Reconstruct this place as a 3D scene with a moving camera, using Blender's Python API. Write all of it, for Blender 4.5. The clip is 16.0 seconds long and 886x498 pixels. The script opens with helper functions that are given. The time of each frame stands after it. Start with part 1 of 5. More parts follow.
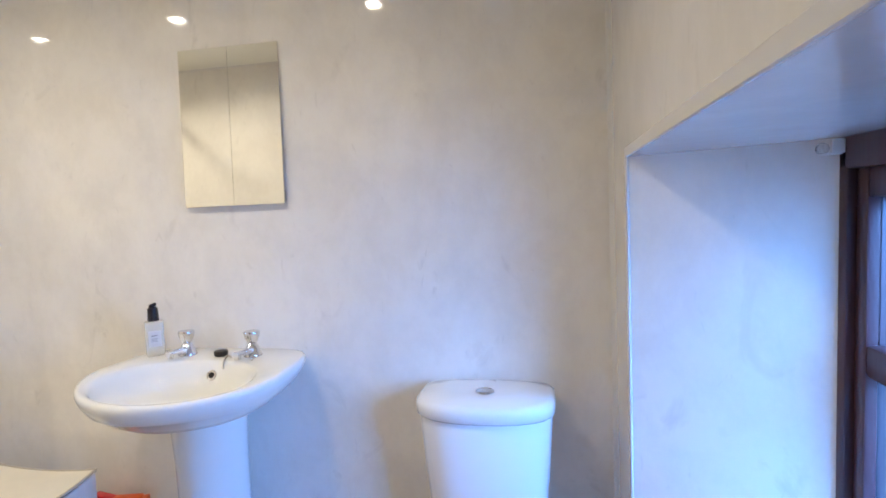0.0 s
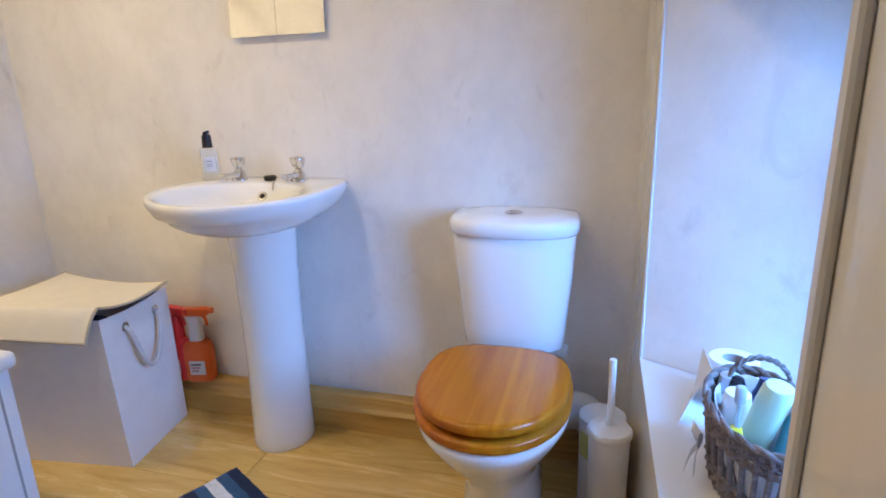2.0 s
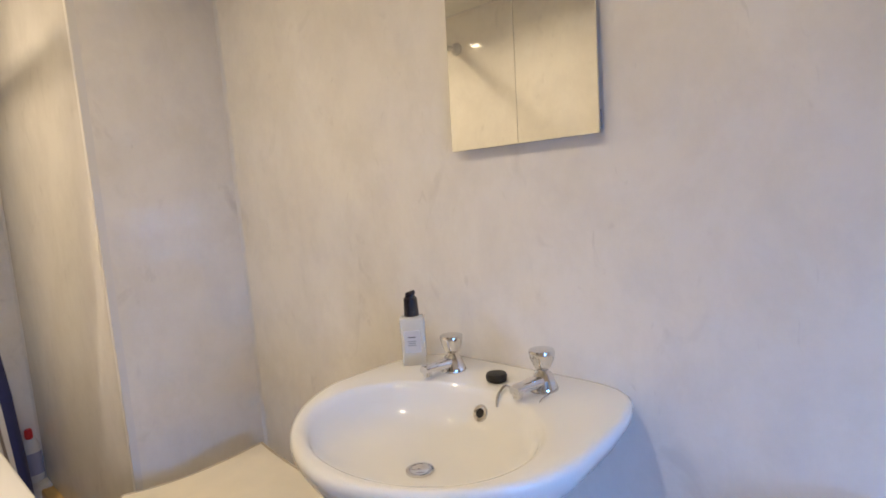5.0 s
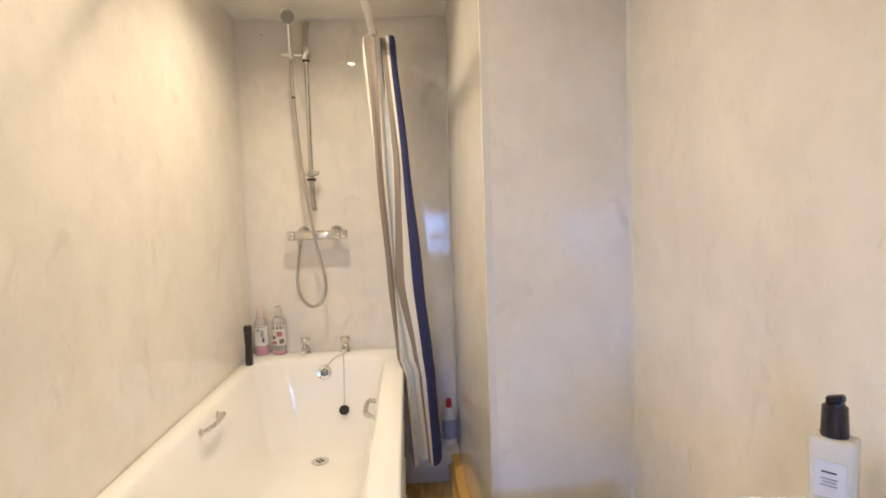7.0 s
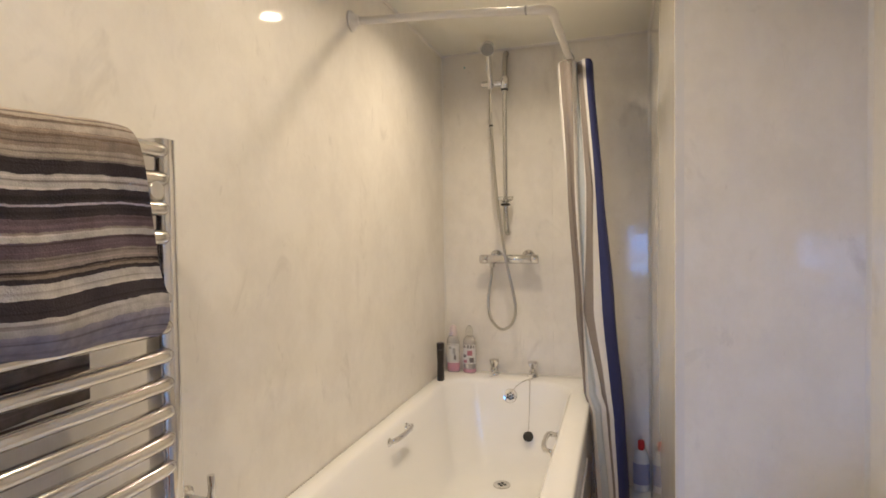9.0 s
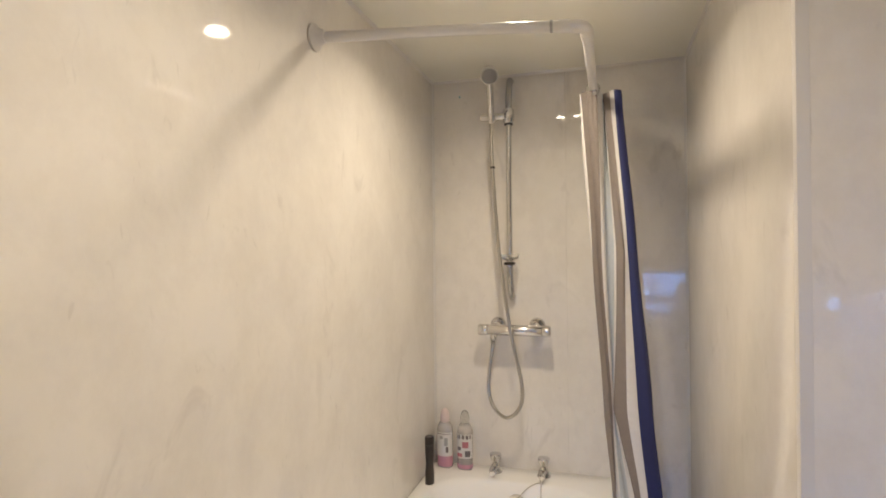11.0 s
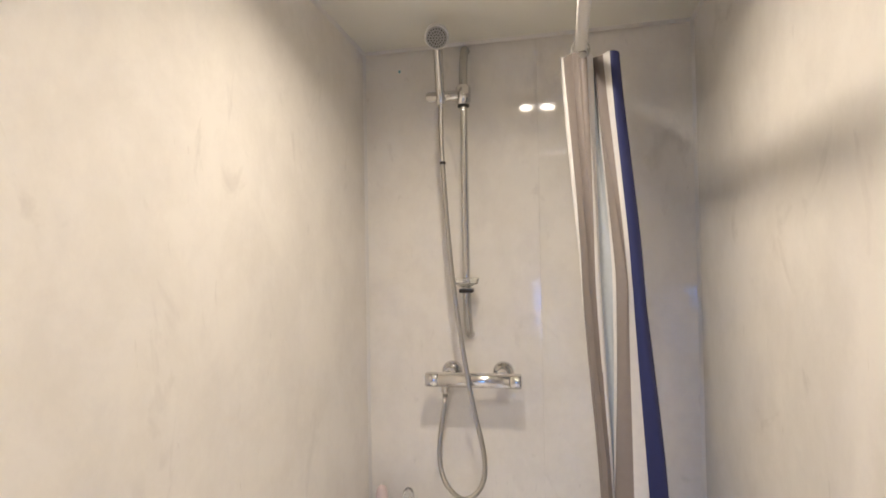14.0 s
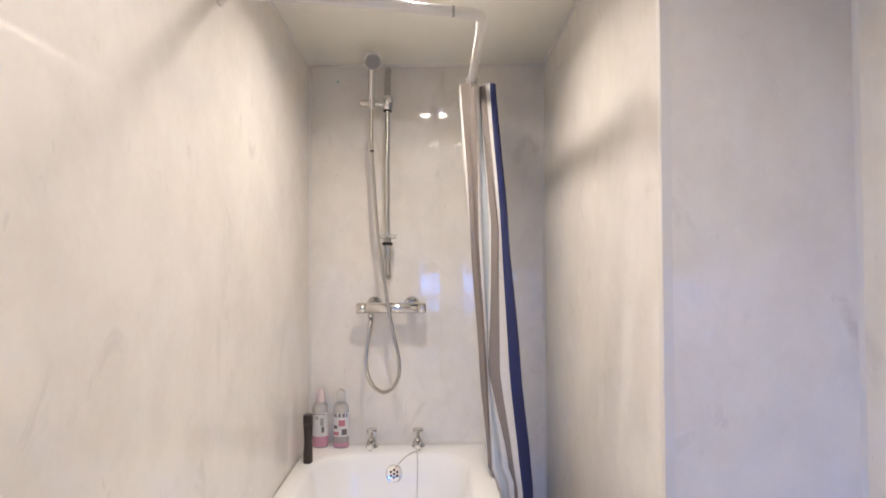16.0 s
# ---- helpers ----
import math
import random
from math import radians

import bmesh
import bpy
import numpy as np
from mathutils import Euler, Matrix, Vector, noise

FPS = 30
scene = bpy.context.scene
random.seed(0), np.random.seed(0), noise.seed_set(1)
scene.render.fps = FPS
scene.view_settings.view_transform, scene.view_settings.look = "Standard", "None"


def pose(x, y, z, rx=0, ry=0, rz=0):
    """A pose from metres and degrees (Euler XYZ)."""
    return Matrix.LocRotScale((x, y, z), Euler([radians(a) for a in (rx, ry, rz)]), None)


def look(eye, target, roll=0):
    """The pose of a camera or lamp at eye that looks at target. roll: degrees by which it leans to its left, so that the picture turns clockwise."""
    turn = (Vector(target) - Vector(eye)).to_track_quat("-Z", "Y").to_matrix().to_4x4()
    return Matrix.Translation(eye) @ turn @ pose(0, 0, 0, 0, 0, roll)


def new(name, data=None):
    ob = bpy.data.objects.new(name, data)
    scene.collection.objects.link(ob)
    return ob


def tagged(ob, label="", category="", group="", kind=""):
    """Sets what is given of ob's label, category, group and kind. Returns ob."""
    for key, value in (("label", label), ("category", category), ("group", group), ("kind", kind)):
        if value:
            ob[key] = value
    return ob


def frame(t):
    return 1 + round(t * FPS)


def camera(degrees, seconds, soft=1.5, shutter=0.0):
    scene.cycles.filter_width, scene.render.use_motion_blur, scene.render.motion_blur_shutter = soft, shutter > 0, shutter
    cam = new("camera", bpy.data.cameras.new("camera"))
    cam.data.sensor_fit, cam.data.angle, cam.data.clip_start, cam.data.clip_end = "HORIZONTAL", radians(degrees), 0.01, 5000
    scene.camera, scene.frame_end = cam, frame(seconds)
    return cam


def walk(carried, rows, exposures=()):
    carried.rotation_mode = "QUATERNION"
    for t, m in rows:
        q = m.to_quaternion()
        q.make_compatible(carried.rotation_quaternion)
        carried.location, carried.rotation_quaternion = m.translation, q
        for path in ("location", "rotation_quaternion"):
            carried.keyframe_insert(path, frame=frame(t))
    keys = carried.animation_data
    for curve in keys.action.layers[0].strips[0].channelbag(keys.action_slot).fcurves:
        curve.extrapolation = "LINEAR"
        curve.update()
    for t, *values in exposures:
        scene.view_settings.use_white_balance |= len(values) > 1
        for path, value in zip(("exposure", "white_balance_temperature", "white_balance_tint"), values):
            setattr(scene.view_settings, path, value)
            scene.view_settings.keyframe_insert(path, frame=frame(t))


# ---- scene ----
cam = camera(76.7, 16.0, 1.75)
PATH = [
    (0, (3.092, -1.448, 1.223), (2.698, 0.507, 1.07), -2.4),
    (0.5, (3.087, -1.496, 1.169), (2.616, 0.431, 0.913), -2.2),
    (1, (3.099, -1.537, 1.11), (2.605, 0.364, 0.735), -1.9),
    (1.5, (3.118, -1.555, 1.071), (2.609, 0.323, 0.606), -1.8),
    (2, (3.125, -1.547, 1.059), (2.597, 0.311, 0.54), -1.7),
    (2.5, (3.108, -1.508, 1.09), (2.571, 0.341, 0.547), -1.7),
    (3, (3.051, -1.423, 1.183), (2.51, 0.42, 0.623), -1.8),
    (3.2, (3.027, -1.383, 1.214), (2.478, 0.459, 0.662), -1.9),
    (5.3, (2.729, -0.779, 1.173), (1.24, 0.546, 1.008), -3.2),
    (5.5, (2.697, -0.75, 1.168), (1.127, 0.481, 1.017), -2.3),
    (5.9, (2.666, -0.674, 1.192), (0.92, 0.284, 1.012), -3.0),
    (6, (2.662, -0.678, 1.199), (0.883, 0.22, 1.026), -2.8),
    (6.5, (2.623, -0.65, 1.221), (0.693, -0.147, 1.067), -2.4),
    (7, (2.602, -0.586, 1.216), (0.61, -0.462, 1.087), -1.9),
    (7.5, (2.569, -0.529, 1.243), (0.586, -0.754, 1.116), -1.5),
    (8, (2.575, -0.521, 1.255), (0.625, -0.955, 1.154), -1.1),
    (8.5, (2.585, -0.513, 1.257), (0.664, -1.063, 1.181), -0.9),
    (9, (2.58, -0.511, 1.261), (0.673, -1.112, 1.201), -0.8),
    (9.5, (2.565, -0.508, 1.276), (0.664, -1.129, 1.228), -0.7),
    (10, (2.474, -0.568, 1.327), (0.57, -1.18, 1.296), -0.6),
    (10.2, (2.424, -0.605, 1.35), (0.516, -1.206, 1.335), -0.6),
    (12.3, (1.626, -0.7, 1.491), (-0.319, -1.165, 1.502), -0.9),
    (12.5, (1.576, -0.706, 1.495), (-0.371, -1.161, 1.51), -1.0),
    (13, (1.528, -0.72, 1.502), (-0.424, -1.155, 1.528), -1.0),
    (13.5, (1.549, -0.732, 1.492), (-0.408, -1.142, 1.529), -0.9),
    (14, (1.611, -0.754, 1.468), (-0.348, -1.152, 1.508), -1.0),
    (14.5, (1.748, -0.751, 1.415), (-0.214, -1.138, 1.462), -0.7),
    (15, (1.933, -0.762, 1.405), (-0.049, -1.026, 1.429), -0.7),
    (15.5, (2.073, -0.777, 1.395), (0.078, -0.92, 1.421), -0.5),
    (16, (2.236, -0.827, 1.306), (0.237, -0.791, 1.357), -0.2),
]
EXPOSURES = [(0.0, 0.18, 5550, 8), (1.0, 0.08, 5750, 8), (2.0, 0.10, 6200, 11), (3.2, 0.09, 6200, 11), (5.5, -0.24, 6550, 11), (6.2, -0.08, 6800, 11), (7.0, 0.14, 6400, 10), (7.6, 0.06, 6300, 10),
             (8.3, -0.22, 6250, 11), (9.0, -0.26, 6250, 11), (10.2, -0.26, 6150, 11), (12.5, -0.13, 5700, 12), (14.0, -0.12, 5600, 13), (15.5, -0.04, 5500, 15), (16.0, 0.06, 5350, 16)]
walk(cam, [(t, look(eye, target, roll)) for t, eye, target, roll in PATH], EXPOSURES)

# ---- world and light ----
world = bpy.data.worlds.new("sky")
scene.world = world
world.use_nodes = True
wn, wl = world.node_tree.nodes, world.node_tree.links
sky = wn.new("ShaderNodeTexSky")
sky.sky_type, sky.sun_disc = "NISHITA", False
sky.sun_elevation, sky.sun_rotation = radians(45), radians(-63)
wn["Background"].inputs["Strength"].default_value = 0.08
wl.new(sky.outputs[0], wn["Background"].inputs["Color"])


def lamp(name, kind, power, colour, m, **more):
    data = bpy.data.lights.new(name, kind)
    data.energy, data.color = power, colour
    ob = new(name, data)
    ob.matrix_world = m
    return data


SUN = lamp("sun", "SUN", 2.0, (1.0, 0.95, 0.88), look((0, 0, 0), (0.6, -0.3, -0.7)))
SUN.angle = radians(0.5)
DAY = lamp("window_daylight", "AREA", 19.0, (0.18, 0.43, 1.0), look((3.80, -0.80, 1.10), (3.18, -0.34, 0.48)))
DAY.shape, DAY.size, DAY.size_y = "RECTANGLE", 0.60, 0.80
DAY.spread = radians(122)
CEIL = 2.10
DOWNLIGHTS = [(0.715, -0.865, 5.6, 152), (1.48, -0.825, 4.0, 154), (2.36, -0.91, 5.3, 155)]   # place, watts, beam
for lx, ly, watts, beam in DOWNLIGHTS:
    d = lamp("downlight_beam", "AREA", watts, (1.0, 0.80, 0.535), look((lx, ly, CEIL - 0.012), (lx, ly + 0.0001, 0)))
    d.shape, d.size, d.spread = "DISK", 0.056, radians(beam)

# ---- materials ----


def material(name, rough=0.5, metal=0.0, colour=(0.8, 0.8, 0.8), **more):
    m = bpy.data.materials.new(name)
    m.use_nodes = True
    b = m.node_tree.nodes["Principled BSDF"]
    b.inputs["Base Color"].default_value = (*colour, 1)
    b.inputs["Roughness"].default_value = rough
    b.inputs["Metallic"].default_value = metal
    for key, value in more.items():
        b.inputs[key.replace("_", " ")].default_value = value
    return m


def nodes_of(m):
    return m.node_tree.nodes, m.node_tree.links, m.node_tree.nodes["Principled BSDF"]


def mapped(m, scale, source="Object", turn=(0, 0, 0)):
    n, l, b = nodes_of(m)
    tc, mp = n.new("ShaderNodeTexCoord"), n.new("ShaderNodeMapping")
    mp.inputs["Scale"].default_value = scale
    mp.inputs["Rotation"].default_value = turn
    l.new(tc.outputs[source], mp.inputs["Vector"])
    return mp.outputs[0]


def noise_of(m, vec, scale, detail=4.0, rough=0.55, twist=0.0):
    n, l, b = nodes_of(m)
    t = n.new("ShaderNodeTexNoise")
    t.inputs["Scale"].default_value, t.inputs["Detail"].default_value = scale, detail
    t.inputs["Roughness"].default_value, t.inputs["Distortion"].default_value = rough, twist
    l.new(vec, t.inputs["Vector"])
    return t.outputs[0]


def ramp_of(m, fac, stops, mode="LINEAR"):
    n, l, b = nodes_of(m)
    r = n.new("ShaderNodeValToRGB")
    r.color_ramp.interpolation = mode
    e = r.color_ramp.elements
    e[1].position, e[0].position = stops[-1][0], stops[0][0]
    e[1].color, e[0].color = (*stops[-1][1], 1), (*stops[0][1], 1)
    for at, c in stops[1:-1]:
        e.new(at).color = (*c, 1)
    l.new(fac, r.inputs[0])
    return r.outputs[0]


def mixed(m, a, c, fac, mode="MIX"):
    n, l, b = nodes_of(m)
    x = n.new("ShaderNodeMix")
    x.data_type, x.blend_type = "RGBA", mode
    for socket, value in ((x.inputs["Factor"], fac), (x.inputs["A"], a), (x.inputs["B"], c)):
        if isinstance(value, (int, float)):
            socket.default_value = value
        elif isinstance(value, tuple):
            socket.default_value = (*value, 1)
        else:
            l.new(value, socket)
    return x.outputs["Result"]


def bumped(m, height, strength, distance=0.002):
    n, l, b = nodes_of(m)
    x = n.new("ShaderNodeBump")
    x.inputs["Strength"].default_value, x.inputs["Distance"].default_value = strength, distance
    l.new(height, x.inputs["Height"])
    l.new(x.outputs[0], b.inputs["Normal"])


def colour_in(m, out):
    n, l, b = nodes_of(m)
    l.new(out, b.inputs["Base Color"])


def rough_in(m, fac, low, high):
    n, l, b = nodes_of(m)
    l.new(ramp_of(m, fac, [(0.3, (low,) * 3), (0.7, (high,) * 3)]), b.inputs["Roughness"])


def stone_panel(name, light, dark, vein, rough):
    m = material(name, rough)
    wide = noise_of(m, mapped(m, (1, 1, 0.8)), 7.0, 7, 0.7, 0.15)
    base = ramp_of(m, wide, [(0.36, dark), (0.58, light)])
    streak = noise_of(m, mapped(m, (1.5, 1.5, 1.0)), 5.0, 6, 0.65, 0.3)
    base = mixed(m, base, dark, ramp_of(m, streak, [(0.52, (0, 0, 0)), (0.75, (0.6, 0.6, 0.6))]))
    fleck = noise_of(m, mapped(m, (1, 1, 0.6)), 8.0, 4, 0.6, 1.0)
    base = mixed(m, base, vein, ramp_of(m, fleck, [(0.62, (0, 0, 0)), (0.76, (0.5, 0.5, 0.5))]))
    scratch = noise_of(m, mapped(m, (2.6, 2.6, 1.0), turn=(0.5, 0.4, 0)), 11.0, 2, 0.5, 1.8)
    base = mixed(m, base, vein, ramp_of(m, scratch, [(0.70, (0, 0, 0)), (0.77, (0.26, 0.26, 0.26))]))
    colour_in(m, base)
    rough_in(m, noise_of(m, mapped(m, (1, 1, 1)), 6, 3), rough * 0.85, rough * 1.3)
    bumped(m, noise_of(m, mapped(m, (1, 1, 1)), 1.6, 2), 0.03, 0.01)
    return m


PANEL = stone_panel("marbled_wall_panel", (0.855, 0.822, 0.775), (0.79, 0.755, 0.71), (0.58, 0.545, 0.51), 0.045)
CEILING = material("satin_ceiling_panel", 0.3)
colour_in(CEILING, ramp_of(CEILING, noise_of(CEILING, mapped(CEILING, (1, 1, 1)), 3, 4), [(0.3, (0.87, 0.855, 0.77)), (0.7, (0.90, 0.885, 0.81))]))
TRIM = material("white_plastic_trim", 0.28, 0, (0.74, 0.72, 0.70))
PLASTER = material("bounce_plaster", 0.8, 0, (0.82, 0.79, 0.72))
bumped(PLASTER, noise_of(PLASTER, mapped(PLASTER, (1, 1, 1)), 60, 3), 0.2)


def wood(name, tones, rough, grain_axis=(0.6, 9, 9), scale=4.0, per_object=0.0):
    m = material(name, rough)
    n, l, b = nodes_of(m)
    vec = mapped(m, grain_axis)
    if per_object:
        info, add, mul = n.new("ShaderNodeObjectInfo"), n.new("ShaderNodeVectorMath"), n.new("ShaderNodeMath")
        mul.operation = "MULTIPLY"
        mul.inputs[1].default_value = 17.0
        l.new(info.outputs["Random"], mul.inputs[0])
        l.new(vec, add.inputs[0])
        l.new(mul.outputs[0], add.inputs[1])
        vec = add.outputs[0]
    g = noise_of(m, vec, scale, 6, 0.62, 1.4)
    base = ramp_of(m, g, [(0.28, tones[0]), (0.5, tones[1]), (0.75, tones[2])])
    fine = noise_of(m, vec, scale * 6, 3, 0.6)
    base = mixed(m, base, tones[0], ramp_of(m, fine, [(0.55, (0, 0, 0)), (0.8, (0.35, 0.35, 0.35))]))
    if per_object:
        base = mixed(m, base, tones[0], ramp_of(m, info.outputs["Random"], [(0.0, (0, 0, 0)), (1.0, (per_object,) * 3)]))
    colour_in(m, base)
    bumped(m, fine, 0.12, 0.001)
    rough_in(m, g, rough * 0.8, rough * 1.25)
    return m


LAMINATE = wood("oak_laminate", [(0.50, 0.30, 0.075), (0.70, 0.47, 0.145), (0.80, 0.59, 0.24)], 0.24, (0.8, 5, 5), 2.4, 0.35)
SKIRT = wood("varnished_pine", [(0.45, 0.26, 0.065), (0.62, 0.39, 0.115), (0.70, 0.47, 0.165)], 0.35, (0.5, 10, 10), 3.0)


def stave_wood(name, tones, rough):
    """Varnished boards glued side by side along y, each of its own tone, with soft grain."""
    m = material(name, rough, Specular_IOR_Level=0.3)
    n, l, b = nodes_of(m)
    sep, mul, whole, rnd = n.new("ShaderNodeSeparateXYZ"), n.new("ShaderNodeMath"), n.new("ShaderNodeMath"), n.new("ShaderNodeTexWhiteNoise")
    mul.operation, whole.operation, rnd.noise_dimensions = "MULTIPLY", "FLOOR", "1D"
    mul.inputs[1].default_value = 19.0
    l.new(mapped(m, (1, 1, 1)), sep.inputs[0])
    l.new(sep.outputs[0], mul.inputs[0])
    l.new(mul.outputs[0], whole.inputs[0])
    l.new(whole.outputs[0], rnd.inputs["W"])
    grain = noise_of(m, mapped(m, (13, 0.7, 13)), 3.0, 4, 0.55, 0.3)
    base = ramp_of(m, grain, [(0.25, tones[0]), (0.5, tones[1]), (0.8, tones[2])])
    base = mixed(m, base, tones[0], ramp_of(m, rnd.outputs["Value"], [(0.0, (0, 0, 0)), (1.0, (0.75, 0.75, 0.75))]))
    colour_in(m, base)
    return m


SEATWOOD = stave_wood("honey_varnished_wood", [(0.36, 0.095, 0.004), (0.52, 0.165, 0.006), (0.61, 0.225, 0.011)], 0.22)
WINWOOD = wood("dark_stained_window_wood", [(0.035, 0.012, 0.014), (0.06, 0.022, 0.024), (0.085, 0.034, 0.034)], 0.35, (10, 10, 0.6), 3.0)
CERAMIC = material("white_glazed_ceramic", 0.07, 0, (0.86, 0.86, 0.85), Coat_Weight=0.3)
ACRYLIC = material("white_acrylic", 0.13, 0, (0.92, 0.915, 0.91))
bumped(ACRYLIC, noise_of(ACRYLIC, mapped(ACRYLIC, (1, 1, 1)), 2.5, 2), 0.04, 0.01)
WHITEPLASTIC = material("white_plastic", 0.32, 0, (0.76, 0.76, 0.76))
CHROME = material("polished_chrome", 0.07, 1, (0.72, 0.71, 0.70))
rough_in(CHROME, noise_of(CHROME, mapped(CHROME, (1, 1, 1)), 30, 3), 0.05, 0.14)
STEEL = material("brushed_steel", 0.25, 1, (0.58, 0.56, 0.54))
SATIN = material("satin_chrome", 0.16, 1, (0.66, 0.64, 0.62))
rough_in(SATIN, noise_of(SATIN, mapped(SATIN, (1, 1, 1)), 9, 3), 0.13, 0.19)
DULLCHROME = material("satin_chrome_plastic", 0.3, 0.85, (0.62, 0.61, 0.60))
HOSE = material("ribbed_steel_hose", 0.28, 1, (0.55, 0.53, 0.49))
BRACKET = material("grey_chrome_plastic", 0.22, 0.9, (0.55, 0.54, 0.52))
RUBBER = material("black_rubber", 0.5, 0, (0.018, 0.016, 0.015))
# Near-black discs stand in for shade inside holes; also the base under the boards.
DARK = material("dark_void", 0.7, 0, (0.012, 0.012, 0.014))
MIRROR = material("silvered_mirror", 0.015, 1, (0.88, 0.875, 0.83))
GLASS = material("window_glass", 0.02, 0, (0.9, 0.95, 1.0), Transmission_Weight=1.0, IOR=1.45)
FROST = material("frosted_window_glass", 0.4, 0, (0.85, 0.93, 1.0), Transmission_Weight=1.0, IOR=1.3)
CLEAR = material("clear_plastic", 0.12, 0, (0.95, 0.95, 0.93), Transmission_Weight=0.85, IOR=1.35)
MILKY = material("milky_bottle_plastic", 0.25, 0, (0.92, 0.90, 0.90), Transmission_Weight=0.65, IOR=1.35)
BULB = material("lamp_glow", 0.4)
BULB.node_tree.nodes["Principled BSDF"].inputs["Emission Color"].default_value = (1.0, 0.86, 0.62, 1)
BULB.node_tree.nodes["Principled BSDF"].inputs["Emission Strength"].default_value = 60


def cloth(name, tone, weave=900, rough=0.85, strength=0.25):
    m = material(name, rough, 0, tone)
    k = noise_of(m, mapped(m, (1, 1, 1)), 14, 4)
    colour_in(m, mixed(m, tuple(c * 0.86 for c in tone), tone, k))
    bumped(m, noise_of(m, mapped(m, (1, 1, 1)), weave, 2), strength, 0.001)
    return m


CANVAS = cloth("cream_canvas", (0.86, 0.81, 0.765), 500, 0.8)
LIDCANVAS = cloth("cream_lid_canvas", (0.80, 0.73, 0.58), 500, 0.75)
ROPE = cloth("pale_rope", (0.62, 0.60, 0.60), 300)
LINEN = cloth("white_lining", (0.72, 0.72, 0.74), 400)
PAPER = cloth("white_paper", (0.80, 0.79, 0.78), 200, 0.9)
WICKER = wood("grey_willow", [(0.07, 0.055, 0.052), (0.16, 0.128, 0.118), (0.30, 0.255, 0.235)], 0.7, (6, 6, 6), 9.0)


def plain(name, colour, rough=0.4, **more):
    m = material(name, rough, 0, colour, **more)
    k = noise_of(m, mapped(m, (1, 1, 1)), 25, 3)
    colour_in(m, mixed(m, tuple(c * 0.9 for c in colour), colour, k))
    return m


ORANGE = plain("orange_plastic", (0.78, 0.13, 0.015), 0.3)
RED = plain("red_plastic", (0.62, 0.025, 0.03), 0.3)
NAVYPUMP = plain("blue_black_plastic", (0.014, 0.011, 0.018), 0.25)
BLACKPL = plain("black_plastic", (0.022, 0.016, 0.015), 0.28)
PINK = plain("pink_liquid", (0.60, 0.31, 0.42), 0.2)
PINKPALE = plain("pale_pink_plastic", (0.74, 0.62, 0.63), 0.25)
BLUEPL = plain("blue_plastic", (0.018, 0.045, 0.15), 0.3)
GREENPL = plain("pale_green_plastic", (0.58, 0.74, 0.52), 0.3)
TEALPL = plain("teal_plastic", (0.12, 0.42, 0.46), 0.3)
GREYPL = plain("grey_plastic", (0.36, 0.36, 0.37), 0.4)
LABEL = plain("paper_label", (0.72, 0.71, 0.72), 0.5)
INK = plain("dark_print", (0.05, 0.04, 0.045), 0.5)
SLATE = plain("slate_print", (0.16, 0.14, 0.15), 0.5)
BERRY = plain("berry_print", (0.46, 0.17, 0.22), 0.5)
SOAP = material("soap_bottle_glass", 0.06, 0, (0.93, 0.91, 0.84), Transmission_Weight=0.45, IOR=1.4)


def striped(name, stops, rough=0.8, fuzz=260, strength=0.3, axis=0, mottle=0.78, waver=0.0, threads=0.0):
    """Woven stripes that run across the first or second UV axis."""
    m = material(name, rough)
    n, l, b = nodes_of(m)
    sep = n.new("ShaderNodeSeparateXYZ")
    l.new(mapped(m, (1, 1, 1), "UV"), sep.inputs[0])
    along = sep.outputs[axis]
    if waver:
        drift, add = n.new("ShaderNodeMath"), n.new("ShaderNodeMath")
        drift.operation, drift.inputs[1].default_value = "MULTIPLY", waver
        l.new(noise_of(m, mapped(m, (1, 1, 1)), 45, 5, 0.7), drift.inputs[0])
        l.new(drift.outputs[0], add.inputs[0])
        l.new(along, add.inputs[1])
        along = add.outputs[0]
    base = ramp_of(m, along, stops, "CONSTANT")
    if threads:
        rows = noise_of(m, mapped(m, (0.4, threads, 1) if axis else (threads, 0.4, 1), "UV"), 1.0, 2, 0.6)
        base = mixed(m, base, ramp_of(m, rows, [(0.36, (0.42, 0.38, 0.38)), (0.47, (1.0, 1.0, 1.0)), (0.58, (1.0, 1.0, 1.0)), (0.64, (1.35, 1.3, 1.3))]), 1.0, "MULTIPLY")
    k = noise_of(m, mapped(m, (1, 1, 1)), 60, 4)
    colour_in(m, mixed(m, base, ramp_of(m, k, [(0.3, (mottle,) * 3), (0.7, (1.0,) * 3)]), 1.0, "MULTIPLY"))
    bumped(m, noise_of(m, mapped(m, (1, 1, 1)), fuzz, 3), strength, 0.002)
    return m


# ---- shapes ----


def link_mesh(name, bm, mat, smooth=40):
    me = bpy.data.meshes.new(name)
    bmesh.ops.recalc_face_normals(bm, faces=bm.faces)
    bm.to_mesh(me)
    bm.free()
    me.materials.append(mat)
    if smooth:
        me.shade_smooth()
        me.set_sharp_from_angle(angle=radians(smooth))
    return new(name, me)


def part(name, bm, mat, parent=None, label="", smooth=40):
    ob = link_mesh(name, bm, mat, smooth)
    if parent is not None:
        ob.parent = parent
        ob.matrix_parent_inverse = parent.matrix_world.inverted()
    if label:
        ob["label"] = label
    return ob


def thing(name, x, y, z, label, category, group=""):
    ob = new(name)
    ob.empty_display_size = 0.05
    ob.matrix_world = Matrix.Translation((x, y, z))
    return tagged(ob, label, category, group)


